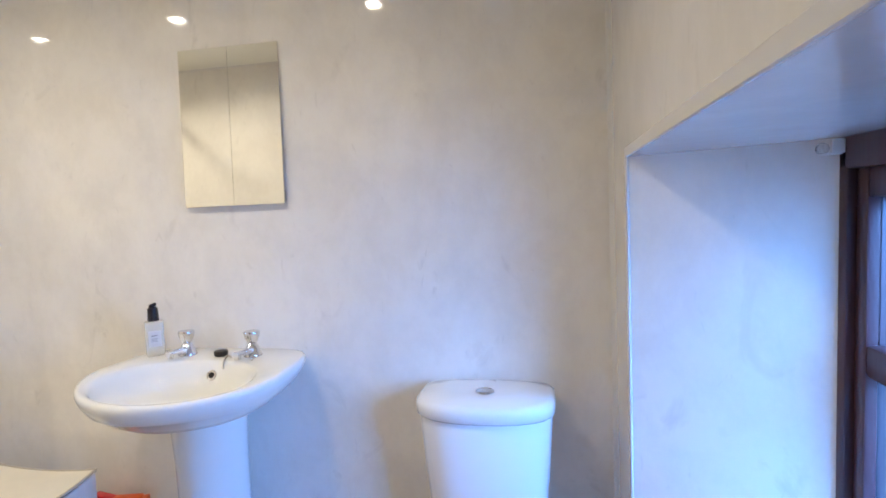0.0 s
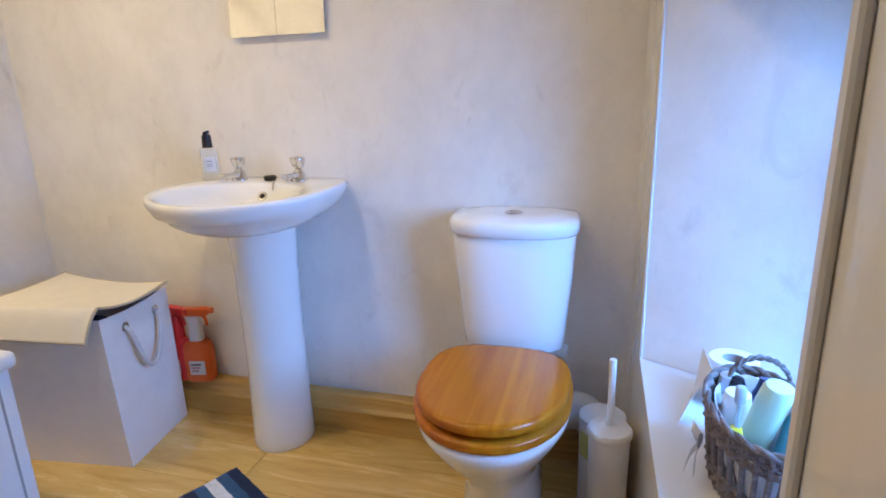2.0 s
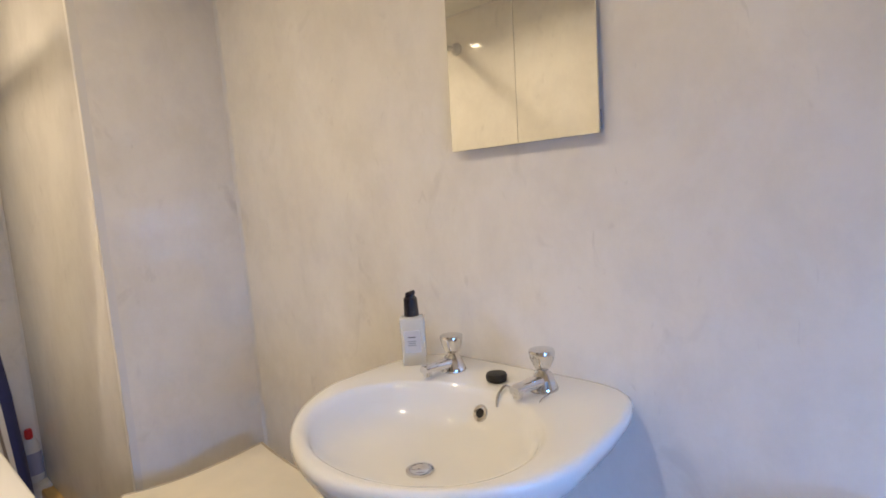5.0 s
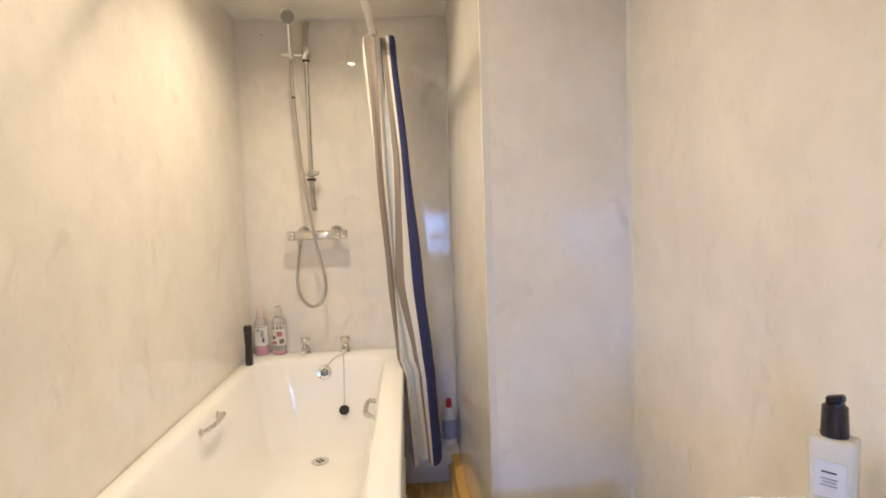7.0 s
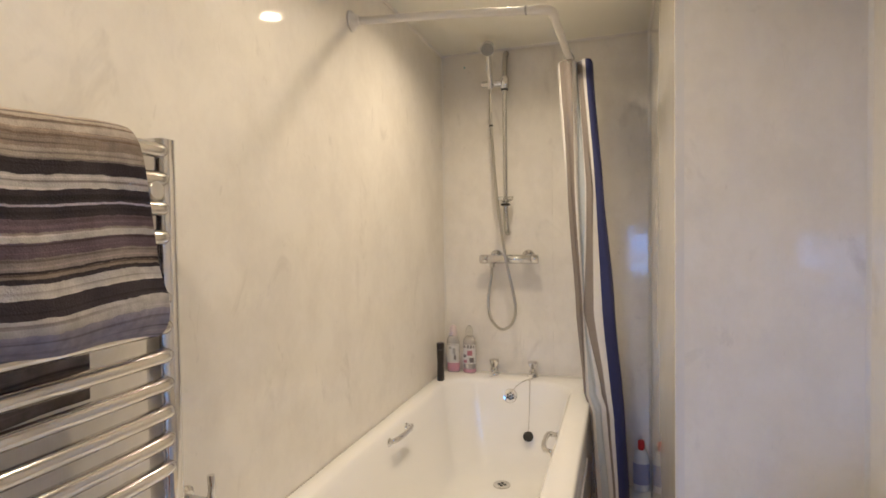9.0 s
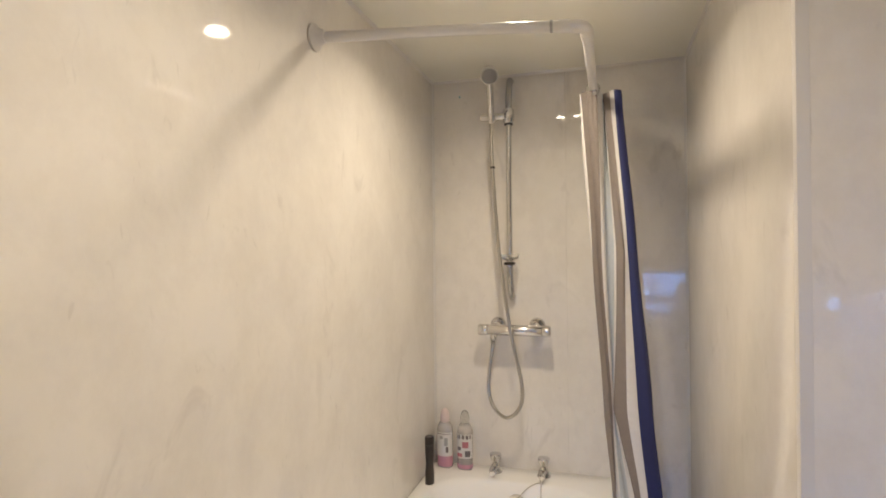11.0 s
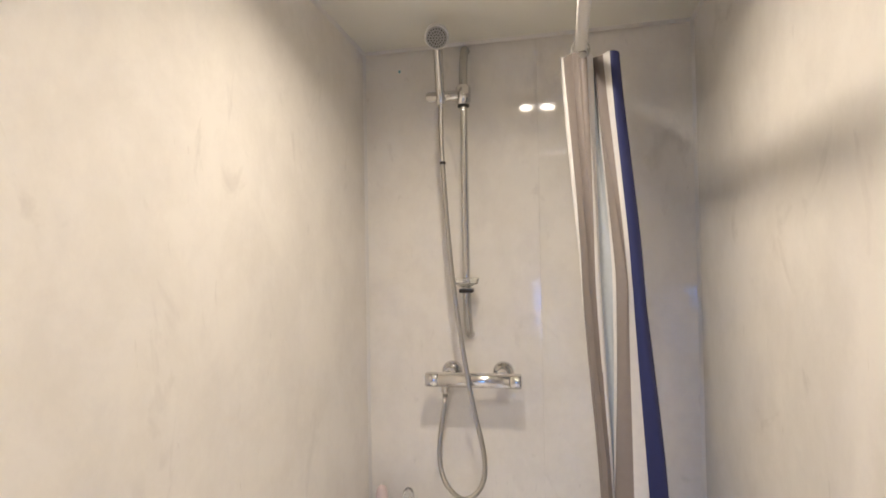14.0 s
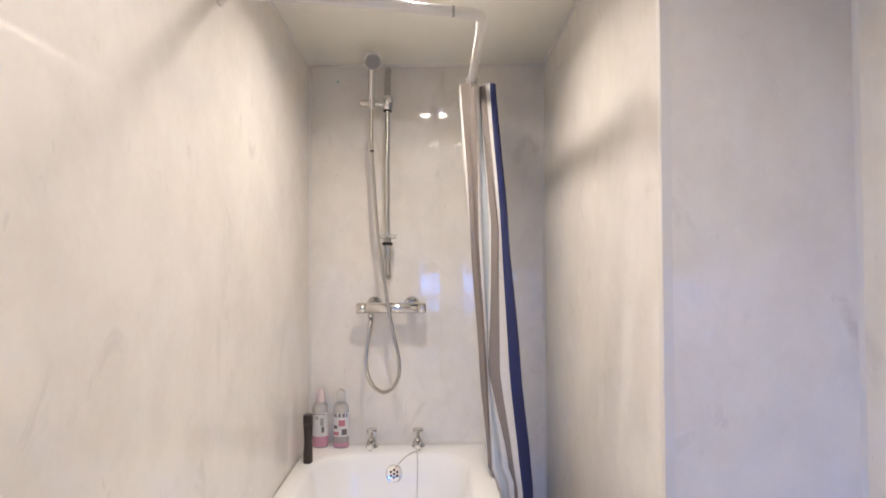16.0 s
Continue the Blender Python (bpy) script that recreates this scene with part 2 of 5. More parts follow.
def structure(name, bm, mat, label, category, smooth=0):
    return tagged(link_mesh(name, bm, mat, smooth), label, category, kind="structure")


def box(x0, x1, y0, y1, z0, z1, bevel=0.0, seg=2, bm=None):
    one = bmesh.new()
    vs = bmesh.ops.create_cube(one, size=1)["verts"]
    for v in vs:
        v.co = ((x0 + x1) / 2 + v.co.x * (x1 - x0), (y0 + y1) / 2 + v.co.y * (y1 - y0), (z0 + z1) / 2 + v.co.z * (z1 - z0))
    if bevel:
        bmesh.ops.bevel(one, geom=list(one.edges), offset=bevel, segments=seg, affect="EDGES", profile=0.5)
    if bm is None:
        return one
    me = bpy.data.meshes.new("t")
    one.to_mesh(me)
    one.free()
    bm.from_mesh(me)
    bpy.data.meshes.remove(me)
    return bm


def prism(outline, z0, z1, bm=None):
    bm = bm or bmesh.new()
    a = [bm.verts.new((x, y, z0)) for x, y in outline]
    b = [bm.verts.new((x, y, z1)) for x, y in outline]
    k = len(outline)
    bm.faces.new(list(reversed(a)))
    bm.faces.new(b)
    for i in range(k):
        bm.faces.new((a[i], a[(i + 1) % k], b[(i + 1) % k], b[i]))
    return bm


def loft(rings, cap0=True, cap1=True, bm=None, closed=True):
    bm = bm or bmesh.new()
    rows = [[bm.verts.new(p) for p in r] for r in rings]
    k = len(rows[0])
    for a, b in zip(rows, rows[1:]):
        for i in range(k if closed else k - 1):
            bm.faces.new((a[i], a[(i + 1) % k], b[(i + 1) % k], b[i]))
    if cap0:
        bm.faces.new(list(reversed(rows[0])))
    if cap1:
        bm.faces.new(rows[-1])
    return bm


def lathe(profile, at=(0, 0, 0), n=24, squash=(1, 1), turn=None, bm=None):
    """Turned shape: profile of (radius, height) about the z axis, moved to a place and turned by a matrix."""
    m = Matrix.Translation(at) @ (turn or Matrix())
    rings = [[m @ Vector((r * squash[0] * math.cos(math.tau * i / n), r * squash[1] * math.sin(math.tau * i / n), h)) for i in range(n)] for r, h in profile]
    return loft(rings, bm=bm)


TO_X = Euler((0, radians(90), 0)).to_matrix().to_4x4()
TO_Y = Euler((radians(-90), 0, 0)).to_matrix().to_4x4()
FROM_Y = Euler((radians(90), 0, 0)).to_matrix().to_4x4()


def smooth_path(points, per=8):
    pts = [Vector(p) for p in points]
    pts = [pts[0] * 2 - pts[1]] + pts + [pts[-1] * 2 - pts[-2]]
    out = []
    for a, b, c, d in zip(pts, pts[1:], pts[2:], pts[3:]):
        for k in range(per):
            t = k / per
            out.append(0.5 * ((2 * b) + (c - a) * t + (2 * a - 5 * b + 4 * c - d) * t * t + (3 * b - a - 3 * c + d) * t ** 3))
    out.append(pts[-2])
    return out


def tube(points, r, n=12, per=8, bm=None, wave=0.0, smooth=True, squash=1.0):
    """A round bar along a path; wave makes it ribbed."""
    pts = smooth_path(points, per) if smooth else [Vector(p) for p in points]
    rings, side = [], None
    for i, p in enumerate(pts):
        d = (pts[min(i + 1, len(pts) - 1)] - pts[max(i - 1, 0)]).normalized()
        if side is None:
            side = d.orthogonal().normalized()
        side = (side - d * side.dot(d)).normalized()
        up = d.cross(side)
        rr = r * (1 + (wave if i % 2 else -wave))
        rings.append([p + rr * (math.cos(math.tau * k / n) * side + squash * math.sin(math.tau * k / n) * up) for k in range(n)])
    return loft(rings, bm=bm)


def sheet(grid, thick=0.0, uvs=True):
    """A cloth or board from a grid of points, with UVs, doubled to a thickness."""
    bm = bmesh.new()
    layer = bm.loops.layers.uv.new("UVMap")
    rows, cols = len(grid), len(grid[0])
    vs = [[bm.verts.new(p) for p in row] for row in grid]
    for i in range(rows - 1):
        for j in range(cols - 1):
            f = bm.faces.new((vs[i][j], vs[i + 1][j], vs[i + 1][j + 1], vs[i][j + 1]))
            for loop, (a, b) in zip(f.loops, ((i, j), (i + 1, j), (i + 1, j + 1), (i, j + 1))):
                loop[layer].uv = (b / (cols - 1), a / (rows - 1))
    bmesh.ops.recalc_face_normals(bm, faces=bm.faces)
    if thick:
        bm.normal_update()
        front, rim = list(bm.faces), [e for e in bm.edges if e.is_boundary]
        back = {v: bm.verts.new(v.co - v.normal * thick) for v in [q for row in vs for q in row]}
        for f in front:
            g = bm.faces.new([back[v] for v in reversed(f.verts)])
            where = {back[loop.vert]: loop[layer].uv.copy() for loop in f.loops}
            for loop in g.loops:
                loop[layer].uv = where[loop.vert]
        for e in rim:
            a, b = e.verts
            near = {loop.vert: loop[layer].uv.copy() for loop in e.link_loops[0].face.loops}
            g = bm.faces.new((a, b, back[b], back[a]))
            for loop, v in zip(g.loops, (a, b, b, a)):
                loop[layer].uv = near[v]
    return bm


def lerp(a, b, t):
    return a + (b - a) * t


# ---- structure ----
X1, YS, XI, YB = 3.237, -1.318, 1.168, -0.385   # east wall, south wall, boxing face, boxing side
AY0, AY1, AZ0, AZ1, AX = -1.235, -0.275, 0.455, 1.305, 3.54   # window alcove
WY0, WY1 = -1.05, -0.44
T = 0.12

structure("floor", box(-0.1, 3.36, -2.7, 0.1, -0.06, -0.008), DARK, "oak laminate floor with fitted boards", "floor")
structure("ceiling", box(-0.1, 3.36, -2.7, 0.1, CEIL, CEIL + 0.06), CEILING, "cream satin panelled ceiling", "ceiling")
structure("wall_north", box(-0.1, 3.36, 0.0, T, -0.05, CEIL), PANEL, "pale marbled shower panel wall", "wall")
structure("wall_south", box(-0.1, 2.45, YS - T, YS, -0.05, CEIL), PANEL, "cream marbled shower panel wall beside the bath", "wall")
structure("wall_south_head", box(2.45, X1, YS - T, YS, 2.02, CEIL), PANEL, "marbled panel above the doorway", "wall")
# Unseen hall walls, added close by and pale to bounce light into the room.
structure("unseen_hall_west", box(2.25, 2.37, -2.15, YS - T, -0.05, CEIL), PLASTER, "unseen pale hall wall, added to bounce light back", "wall")
structure("unseen_hall_south", box(2.25, 3.36, -2.25, -2.15, -0.05, CEIL), PLASTER, "unseen pale hall wall, added to bounce light back", "wall")


def west_x(y):
    """The end wall's second panel stands out of square and bows a little."""
    d = max(0.0, y + 0.8)
    return 0.058 * d + 0.03 * d * d


west = structure("wall_west", box(-0.1, -0.03, YS, YB, -0.05, CEIL), PANEL, "pale marbled shower panel wall above the bath taps", "wall")
for ya, yb in ((YS, -0.8002), (-0.8, YB)):
    face = [(west_x(lerp(ya, yb, k / 16)), lerp(ya, yb, k / 16)) for k in range(17)]
    part("panel", prism([(-0.03, ya)] + face + [(-0.03, yb)], 0.1, CEIL), PANEL, west, smooth=20)
structure("wall_boxing", box(-0.1, XI, YB, 0.0, -0.05, CEIL), PANEL, "boxed out corner clad in pale marbled panel", "wall")

# east wall with the deep splayed alcove
structure("wall_east_low", box(X1, AX + 0.08, -2.7, T, -0.05, AZ0), PANEL, "marbled panel wall under the window sill", "wall")
structure("wall_east_high", box(X1, AX + 0.08, -2.7, T, AZ1, CEIL), PANEL, "marbled panel wall above the window alcove", "wall")
structure("wall_east_north", prism([(X1, T), (X1, AY1), (AX, WY1), (AX + 0.08, WY1), (AX + 0.08, T)], AZ0, AZ1), PANEL, "splayed window reveal clad in pale marbled panel", "wall")
structure("wall_east_south", prism([(X1, -2.7), (AX + 0.08, -2.7), (AX + 0.08, WY0), (AX, WY0), (X1, AY0)], AZ0, AZ1), PANEL, "splayed window reveal clad in pale marbled panel", "wall")
structure("window_sill", prism([(X1 - 0.004, AY0 + 0.003), (AX, WY0 + 0.003), (AX, WY1 - 0.003), (X1 - 0.004, AY1 - 0.003)], AZ0 + 0.002, AZ0 + 0.008), TRIM, "white tiled window sill board", "sill")

# corner beads and trims
def trim_bar(x0, x1, y0, y1, z0, z1, label="slim white plastic corner bead"):
    structure("trim", box(x0, x1, y0, y1, z0, z1, min(0.002, 0.3 * (x1 - x0), 0.3 * (y1 - y0)), 1), TRIM, label, "trim", 30)


def fillet(x, y, sx, sy, z0, z1, r=0.008):
    """A slim bead in an inner corner, leaning at 45 degrees."""
    pts = [(x, y), (x + sx * r, y), (x + sx * r * 0.42, y + sy * r * 0.42), (x, y + sy * r)]
    if sx * sy < 0:
        pts.reverse()
    structure("trim", prism(pts, z0, z1), TRIM, "slim white plastic corner bead", "trim", 50)


trim_bar(XI, XI + 0.0007, YB - 0.0007, YB + 0.018, 0.0, CEIL)
trim_bar(XI - 0.018, XI, YB - 0.0007, YB, 0.0, CEIL)
fillet(XI, 0.0, 1, -1, 0.126, CEIL)
fillet(west_x(YS), YS, 1, 1, 0.6, CEIL)
fillet(west_x(YB), YB, 1, -1, 0.1, CEIL)
fillet(X1, 0.0, -1, -1, 0.126, CEIL, 0.012)
for a, b, n1, n2 in (((0, YB, CEIL), (XI, YB, CEIL), (0, -1, 0), (0, 0, -1)), ((west_x(YS), YS, CEIL), (west_x(YB), YB, CEIL), (1, 0, 0), (0, 0, -1)), ((0, YS, CEIL), (2.45, YS, CEIL), (0, 1, 0), (0, 0, -1)), ((XI, 0, CEIL), (X1, 0, CEIL), (0, -1, 0), (0, 0, -1))):
    rings = [[Vector(p), Vector(p) + Vector(n1) * 0.008, Vector(p) + Vector(n2) * 0.008] for p in (a, b)]
    structure("trim", loft(rings), TRIM, "slim white plastic ceiling bead", "trim", 0)
trim_bar(X1 - 0.004, X1 + 0.001, AY1 - 0.004, AY1 + 0.020, AZ0, AZ1 + 0.02, "white plastic edging round the window alcove")
trim_bar(X1 - 0.004, X1 + 0.001, AY0, AY1 - 0.004, AZ1, AZ1 + 0.02, "white plastic edging round the window alcove")
trim_bar(X1 - 0.006, X1 + 0.001, AY0 - 0.012, AY0, AZ0 - 0.02, AZ1 + 0.02, "cream plastic edging strip beside the window alcove")

# skirting with a moulded top, along the sink wall and the boxing
def skirting(path_a, path_b, out, label):
    prof = [(0.0, 0.0), (0.049, 0.0), (0.049, 0.064), (0.055, 0.068), (0.056, 0.075), (0.051, 0.080), (0.044, 0.084), (0.041, 0.090), (0.040, 0.121), (0.036, 0.126), (0.0, 0.126)]
    a, b, o = Vector(path_a), Vector(path_b), Vector(out)
    bm = loft([[p + o * d + Vector((0, 0, h)) for d, h in prof] for p in (a, b)])
    return structure("baseboard", bm, SKIRT, label, "skirting board", 25)


skirting((XI + 0.002, -0.001, 0), (X1 - 0.001, -0.001, 0), (0, -1, 0), "varnished pine skirting board with moulded top")
skirting((0.12, YB - 0.001, 0), (XI, YB - 0.001, 0), (0, -1, 0), "varnished pine skirting board with moulded top")
structure("trim", box(XI + 0.03, X1 - 0.01, -0.006, -0.001, 0.126, 0.132, 0.002, 1), TRIM, "white sealant line above the skirting", "trim", 30)

# window
window = structure("window_1", box(AX + 0.02, AX + 0.075, WY0 - 0.02, WY0 + 0.035, AZ0, AZ1), WINWOOD, "dark stained wooden casement window in a deep alcove", "window")
for name, b in (("frame", (WY1 - 0.022, WY1 + 0.02, AZ0, AZ1)), ("frame", (WY0, WY1, AZ1 - 0.05, AZ1)), ("frame", (WY0, WY1, AZ0, AZ0 + 0.05))):
    part(name, box(AX, AX + 0.075, b[0], b[1], b[2], b[3], 0.004), WINWOOD, window)
for name, b in (("sash_stile", (WY1 - 0.058, WY1 - 0.024, AZ0 + 0.05, AZ1 - 0.05)), ("sash_stile", (WY0 + 0.037, WY0 + 0.085, AZ0 + 0.05, AZ1 - 0.05)),
                ("sash_rail", (WY0 + 0.085, WY1 - 0.058, 0.935, 0.985)), ("sash_rail", (WY0 + 0.085, WY1 - 0.058, AZ1 - 0.095, AZ1 - 0.05)), ("sash_rail", (WY0 + 0.085, WY1 - 0.058, AZ0 + 0.05, AZ0 + 0.10)),
                ("glazing_bar", (-0.757, -0.733, 0.985, AZ1 - 0.095))):
    part(name, box(AX + 0.012, AX + 0.058, b[0], b[1], b[2], b[3], 0.006), WINWOOD, window)
for z0, z1, g in ((AZ0 + 0.10, 0.935, FROST), (0.985, AZ1 - 0.095, GLASS)):
    pane = part("pane", box(AX + 0.03, AX + 0.036, WY0 + 0.085, WY1 - 0.058, z0, z1), g, window, "frosted glass" if g is FROST else "clear glass", 0)
    pane.visible_shadow = False
structure("ground", box(3.64, 60, -60, 60, -2.9, -2.8), plain("garden_ground", (0.10, 0.12, 0.06), 0.9), "grass and earth outside the window", "ground")

# ---- things ----
def downlight(x, y):
    t = thing("downlight", x, y, CEIL, "recessed white downlight with a glowing lamp", "downlight", "ceiling downlights")
    part("bezel", lathe([(0.030, -0.002), (0.030, -0.006), (0.042, -0.006), (0.045, 0.0), (0.030, 0.0)], (x, y, CEIL), 32), TRIM, t)
    part("lamp", lathe([(0.028, -0.0035), (0.0285, -0.001), (0.0285, 0.0)], (x, y, CEIL), 32), BULB, t, "glowing lamp")


for lx, ly, watts, beam in DOWNLIGHTS:
    downlight(lx, ly)


def tap(parent, x, y, z, face, name="tap"):
    """Chrome pillar tap with a scalloped head; face: direction of the spout in degrees from -y."""
    m = Matrix.Translation((x, y, z)) @ Euler((0, 0, radians(face))).to_matrix().to_4x4() @ Matrix.Diagonal((0.97, 0.97, 0.87, 1))
    bm = lathe([(0.0255, 0.0), (0.026, 0.003), (0.0235, 0.010), (0.0195, 0.022), (0.016, 0.033), (0.0105, 0.038), (0.009, 0.046)], (0, 0, 0), 24)
    rings = []
    for y, z, w, h in ((0.006, 0.019, 0.0145, 0.0125), (-0.020, 0.021, 0.0125, 0.0105), (-0.045, 0.023, 0.0105, 0.0085), (-0.066, 0.0245, 0.0105, 0.0080), (-0.075, 0.023, 0.0100, 0.0072)):
        rings.append([Vector((math.copysign(abs(math.cos(a)) ** 0.55, math.cos(a)) * w, y, z + math.copysign(abs(math.sin(a)) ** 0.55, math.sin(a)) * h)) for a in [math.tau * k / 20 for k in range(20)]])
    loft(rings, bm=bm)
    lathe([(0.0085, 0.0), (0.0095, 0.012)], (0, -0.066, 0.008), 14, bm=bm)
    bm.transform(m)
    body = part(name, bm, CHROME, parent, "chrome pillar tap")
    head = bmesh.new()
    n, rings = 32, []
    for r, h, dent in ((0.009, 0.040, 0.0), (0.0125, 0.043, 0.05), (0.0165, 0.051, 0.13), (0.0200, 0.061, 0.14), (0.0220, 0.070, 0.06), (0.0225, 0.075, 0.0), (0.0210, 0.0795, 0.0), (0.0120, 0.0815, 0.0)):
        rings.append([Vector((r * (1 - dent * max(0.0, math.cos(4 * a)) ** 0.7) * math.cos(a), r * (1 - dent * max(0.0, math.cos(4 * a)) ** 0.7) * math.sin(a), h)) for a in [math.tau * i / n for i in range(n)]])
    loft(rings, bm=head)
    head.transform(m)
    part("tap_head", head, CHROME, body, "fluted chrome head")


def basin(cx):
    t = thing("pedestal_basin", cx, -0.1, 0, "white ceramic pedestal wash basin with two chrome taps", "wash basin")
    n = 72

    def outer(k, grow=1.0):
        a = math.tau * k / n
        c, s = math.cos(a), math.sin(a)
        ex = 7.0 if s > 0 else 1.85
        r = (abs(c / 0.265) ** ex + abs(s / (0.235 if s > 0 else 0.220)) ** ex) ** (-1 / ex)
        x, y = r * c * grow, r * s * grow
        return x * (1.0 if x > 0 else 0.965) * (1.0 - 0.11 * max(0, y / 0.235) ** 2), y

    def bowl(k, f):
        a = math.tau * k / n
        return 0.198 * f * math.cos(a), -0.045 + (0.150 if math.sin(a) > 0 else 0.142) * f * math.sin(a)

    cy, rings = -0.237, []

    def ring(z, f, drop=0.0):
        return [Vector((cx + x, min(-0.002, cy + y), z - drop * max(0, -y) / 0.235)) for x, y in (outer(k, f) for k in range(n))]
    for z, f in ((0.722, 0.38), (0.727, 0.50), (0.740, 0.66), (0.758, 0.79), (0.777, 0.88), (0.793, 0.932), (0.806, 0.962), (0.816, 0.986), (0.828, 1.0), (0.835, 0.996), (0.839, 0.98), (0.840, 0.955)):
        rings.append(ring(z, f, 0.014 if z > 0.78 else 0))
    rim = [Vector((cx + x, cy + y, 0.838 - 0.014 * max(0, -y) / 0.235)) for x, y in (bowl(k, 1.07) for k in range(n))]
    rings.append(rim)
    for f, z in ((1.03, 0.835), (0.99, 0.824), (0.95, 0.808), (0.88, 0.788), (0.74, 0.771), (0.5, 0.761), (0.25, 0.757), (0.09, 0.756)):
        rings.append([Vector((cx + x, cy + y, z - (0.012 * max(0, -y) / 0.2 if z > 0.8 else 0))) for x, y in (bowl(k, f) for k in range(n))])
    part("bowl", loft(rings), CERAMIC, t, smooth=60)
    ped = []
    for z, rx, ry in ((0.0, 0.098, 0.105), (0.012, 0.101, 0.108), (0.03, 0.099, 0.106), (0.25, 0.094, 0.10), (0.45, 0.095, 0.10), (0.60, 0.098, 0.104), (0.70, 0.105, 0.111), (0.742, 0.110, 0.116)):
        ped.append([Vector((cx - 0.018 + (rx - 0.005) * math.cos(math.tau * k / 40), -0.118 + (ry if math.sin(math.tau * k / 40) < 0 else 0.09) * math.sin(math.tau * k / 40), z)) for k in range(40)])
    part("pedestal", loft(ped), CERAMIC, t, smooth=60)
    tap(t, cx - 0.103, -0.078, 0.837, -6)
    tap(t, cx + 0.097, -0.078, 0.837, -6)
    turn = Euler((radians(62), 0, 0)).to_matrix().to_4x4()
    part("overflow", lathe([(0.008, 0.0), (0.008, 0.003), (0.013, 0.004), (0.015, 0.001), (0.015, 0.0)], (cx + 0.012, -0.143, 0.801), 20, turn=turn), CHROME, t, "chrome overflow ring")
    part("overflow_hole", lathe([(0.008, 0.0), (0.008, 0.0025)], (cx + 0.012, -0.143, 0.801), 16, turn=turn), DARK, t)
    part("waste", lathe([(0.022, 0.0), (0.022, 0.003), (0.014, 0.004), (0.010, 0.002)], (cx, cy - 0.045, 0.7565), 20), CHROME, t, "chrome waste")
    part("chain_hook", tube([(cx + 0.045, -0.10, 0.838), (cx + 0.045, -0.115, 0.846), (cx + 0.045, -0.135, 0.836), (cx + 0.045, -0.14, 0.818)], 0.0022, 8, 6), STEEL, t, "steel chain hook")
    part("chain", tube([(cx + 0.118, -0.09, 0.841), (cx + 0.122, -0.13, 0.838), (cx + 0.124, -0.155, 0.80), (cx + 0.118, -0.165, 0.79)], 0.0012, 6, 8), STEEL, t, "fine bead chain")


basin(2.178)
plug = thing("basin_plug", 2.185, -0.088, 0.84, "black rubber plug lying on the basin", "plug")
part("plug_body", lathe([(0.014, 0.0), (0.0175, 0.002), (0.019, 0.010), (0.017, 0.014), (0.006, 0.0155)], (2.185, -0.088, 0.8395), 24), RUBBER, plug)


def mirror():
    t = thing("wall_mirror", 2.213, 0.0, 1.25, "frameless two-panel mirror leaning slightly on the wall", "mirror")
    lean = Matrix.Translation((0, 0, 1.688)) @ Euler((radians(-1.9), 0, 0)).to_matrix().to_4x4() @ Matrix.Translation((0, 0, -1.688))
    for x0, x1 in ((2.061, 2.2133), (2.2135, 2.366)):
        b = box(x0, x1, -0.0045, -0.0005, 1.248, 1.688, 0.0006, 1)
        b.transform(lean)
        part("mirror_panel", b, MIRROR, t, smooth=0)
    # Grey block stands in for a reflection at the mirror's lower right corner.
    part("reflection_patch", box(2.350, 2.362, -0.0095, -0.0005, 1.256, 1.286, 0.001, 1), GREYPL, t, "small grey patch standing in for a reflection", 0)
    part("batten", box(2.08, 2.345, -0.0085, -0.0003, 1.262, 1.275), TRIM, t, "thin batten behind the lower edge", 0)


mirror()


def soap_bottle(x, y, z):
    t = thing("soap_dispenser", x, y, z, "clear square soap bottle with a black pump, on the basin", "soap dispenser")
    m = Matrix.Translation((x, y, z)) @ Euler((0, 0, radians(40))).to_matrix().to_4x4()
    b = box(-0.024, 0.024, -0.017, 0.017, 0, 0.098, 0.005, 3)
    b.transform(m)
    part("bottle", b, SOAP, t)
    b = box(-0.016, 0.016, -0.0185, -0.0172, 0.028, 0.072)
    b.transform(m)
    lab = part("label", b, LABEL, t, "white label with small print", 0)
    for k, (w, h) in enumerate(((0.009, 0.058), (0.010, 0.050), (0.008, 0.046), (0.010, 0.042))):
        b = box(-w, w * 0.7, -0.0192, -0.0186, h, h + 0.0018)
        b.transform(m)
        part("print", b, GREYPL if k else INK, lab, "", 0)
    b = lathe([(0.0145, 0.0985), (0.0148, 0.101), (0.0135, 0.134), (0.0105, 0.136), (0.0100, 0.1385)], n=24)
    spout = box(-0.009, 0.011, -0.006, 0.006, 0.138, 0.147, 0.003, 2)
    spout.transform(Matrix.Translation((0, 0, 0.142)) @ Euler((0, radians(-16), 0)).to_matrix().to_4x4() @ Matrix.Translation((0, 0, -0.142)))
    me = bpy.data.meshes.new("spout")
    spout.to_mesh(me)
    spout.free()
    b.from_mesh(me)
    bpy.data.meshes.remove(me)
    b.transform(m)
    part("pump", b, NAVYPUMP, t, "blue-black plastic pump")


soap_bottle(1.982, -0.088, 0.838)


def egg(cx, y_back, y_front, half, n=64, grow=1.0, square=2.4):
    """Outline of a toilet seat, blunt at the back."""
    cy = y_back - (y_back - y_front) * 0.46
    out = []
    for k in range(n):
        a = math.tau * k / n
        c, s = math.cos(a), math.sin(a)
        ex = 3.2 if s > 0 else 2.1
        ry = (y_back - cy) if s > 0 else (cy - y_front)
        r = (abs(c / half) ** ex + abs(s / ry) ** ex) ** (-1 / ex)
        out.append((cx + r * c * grow, cy + r * s * grow))
    return out


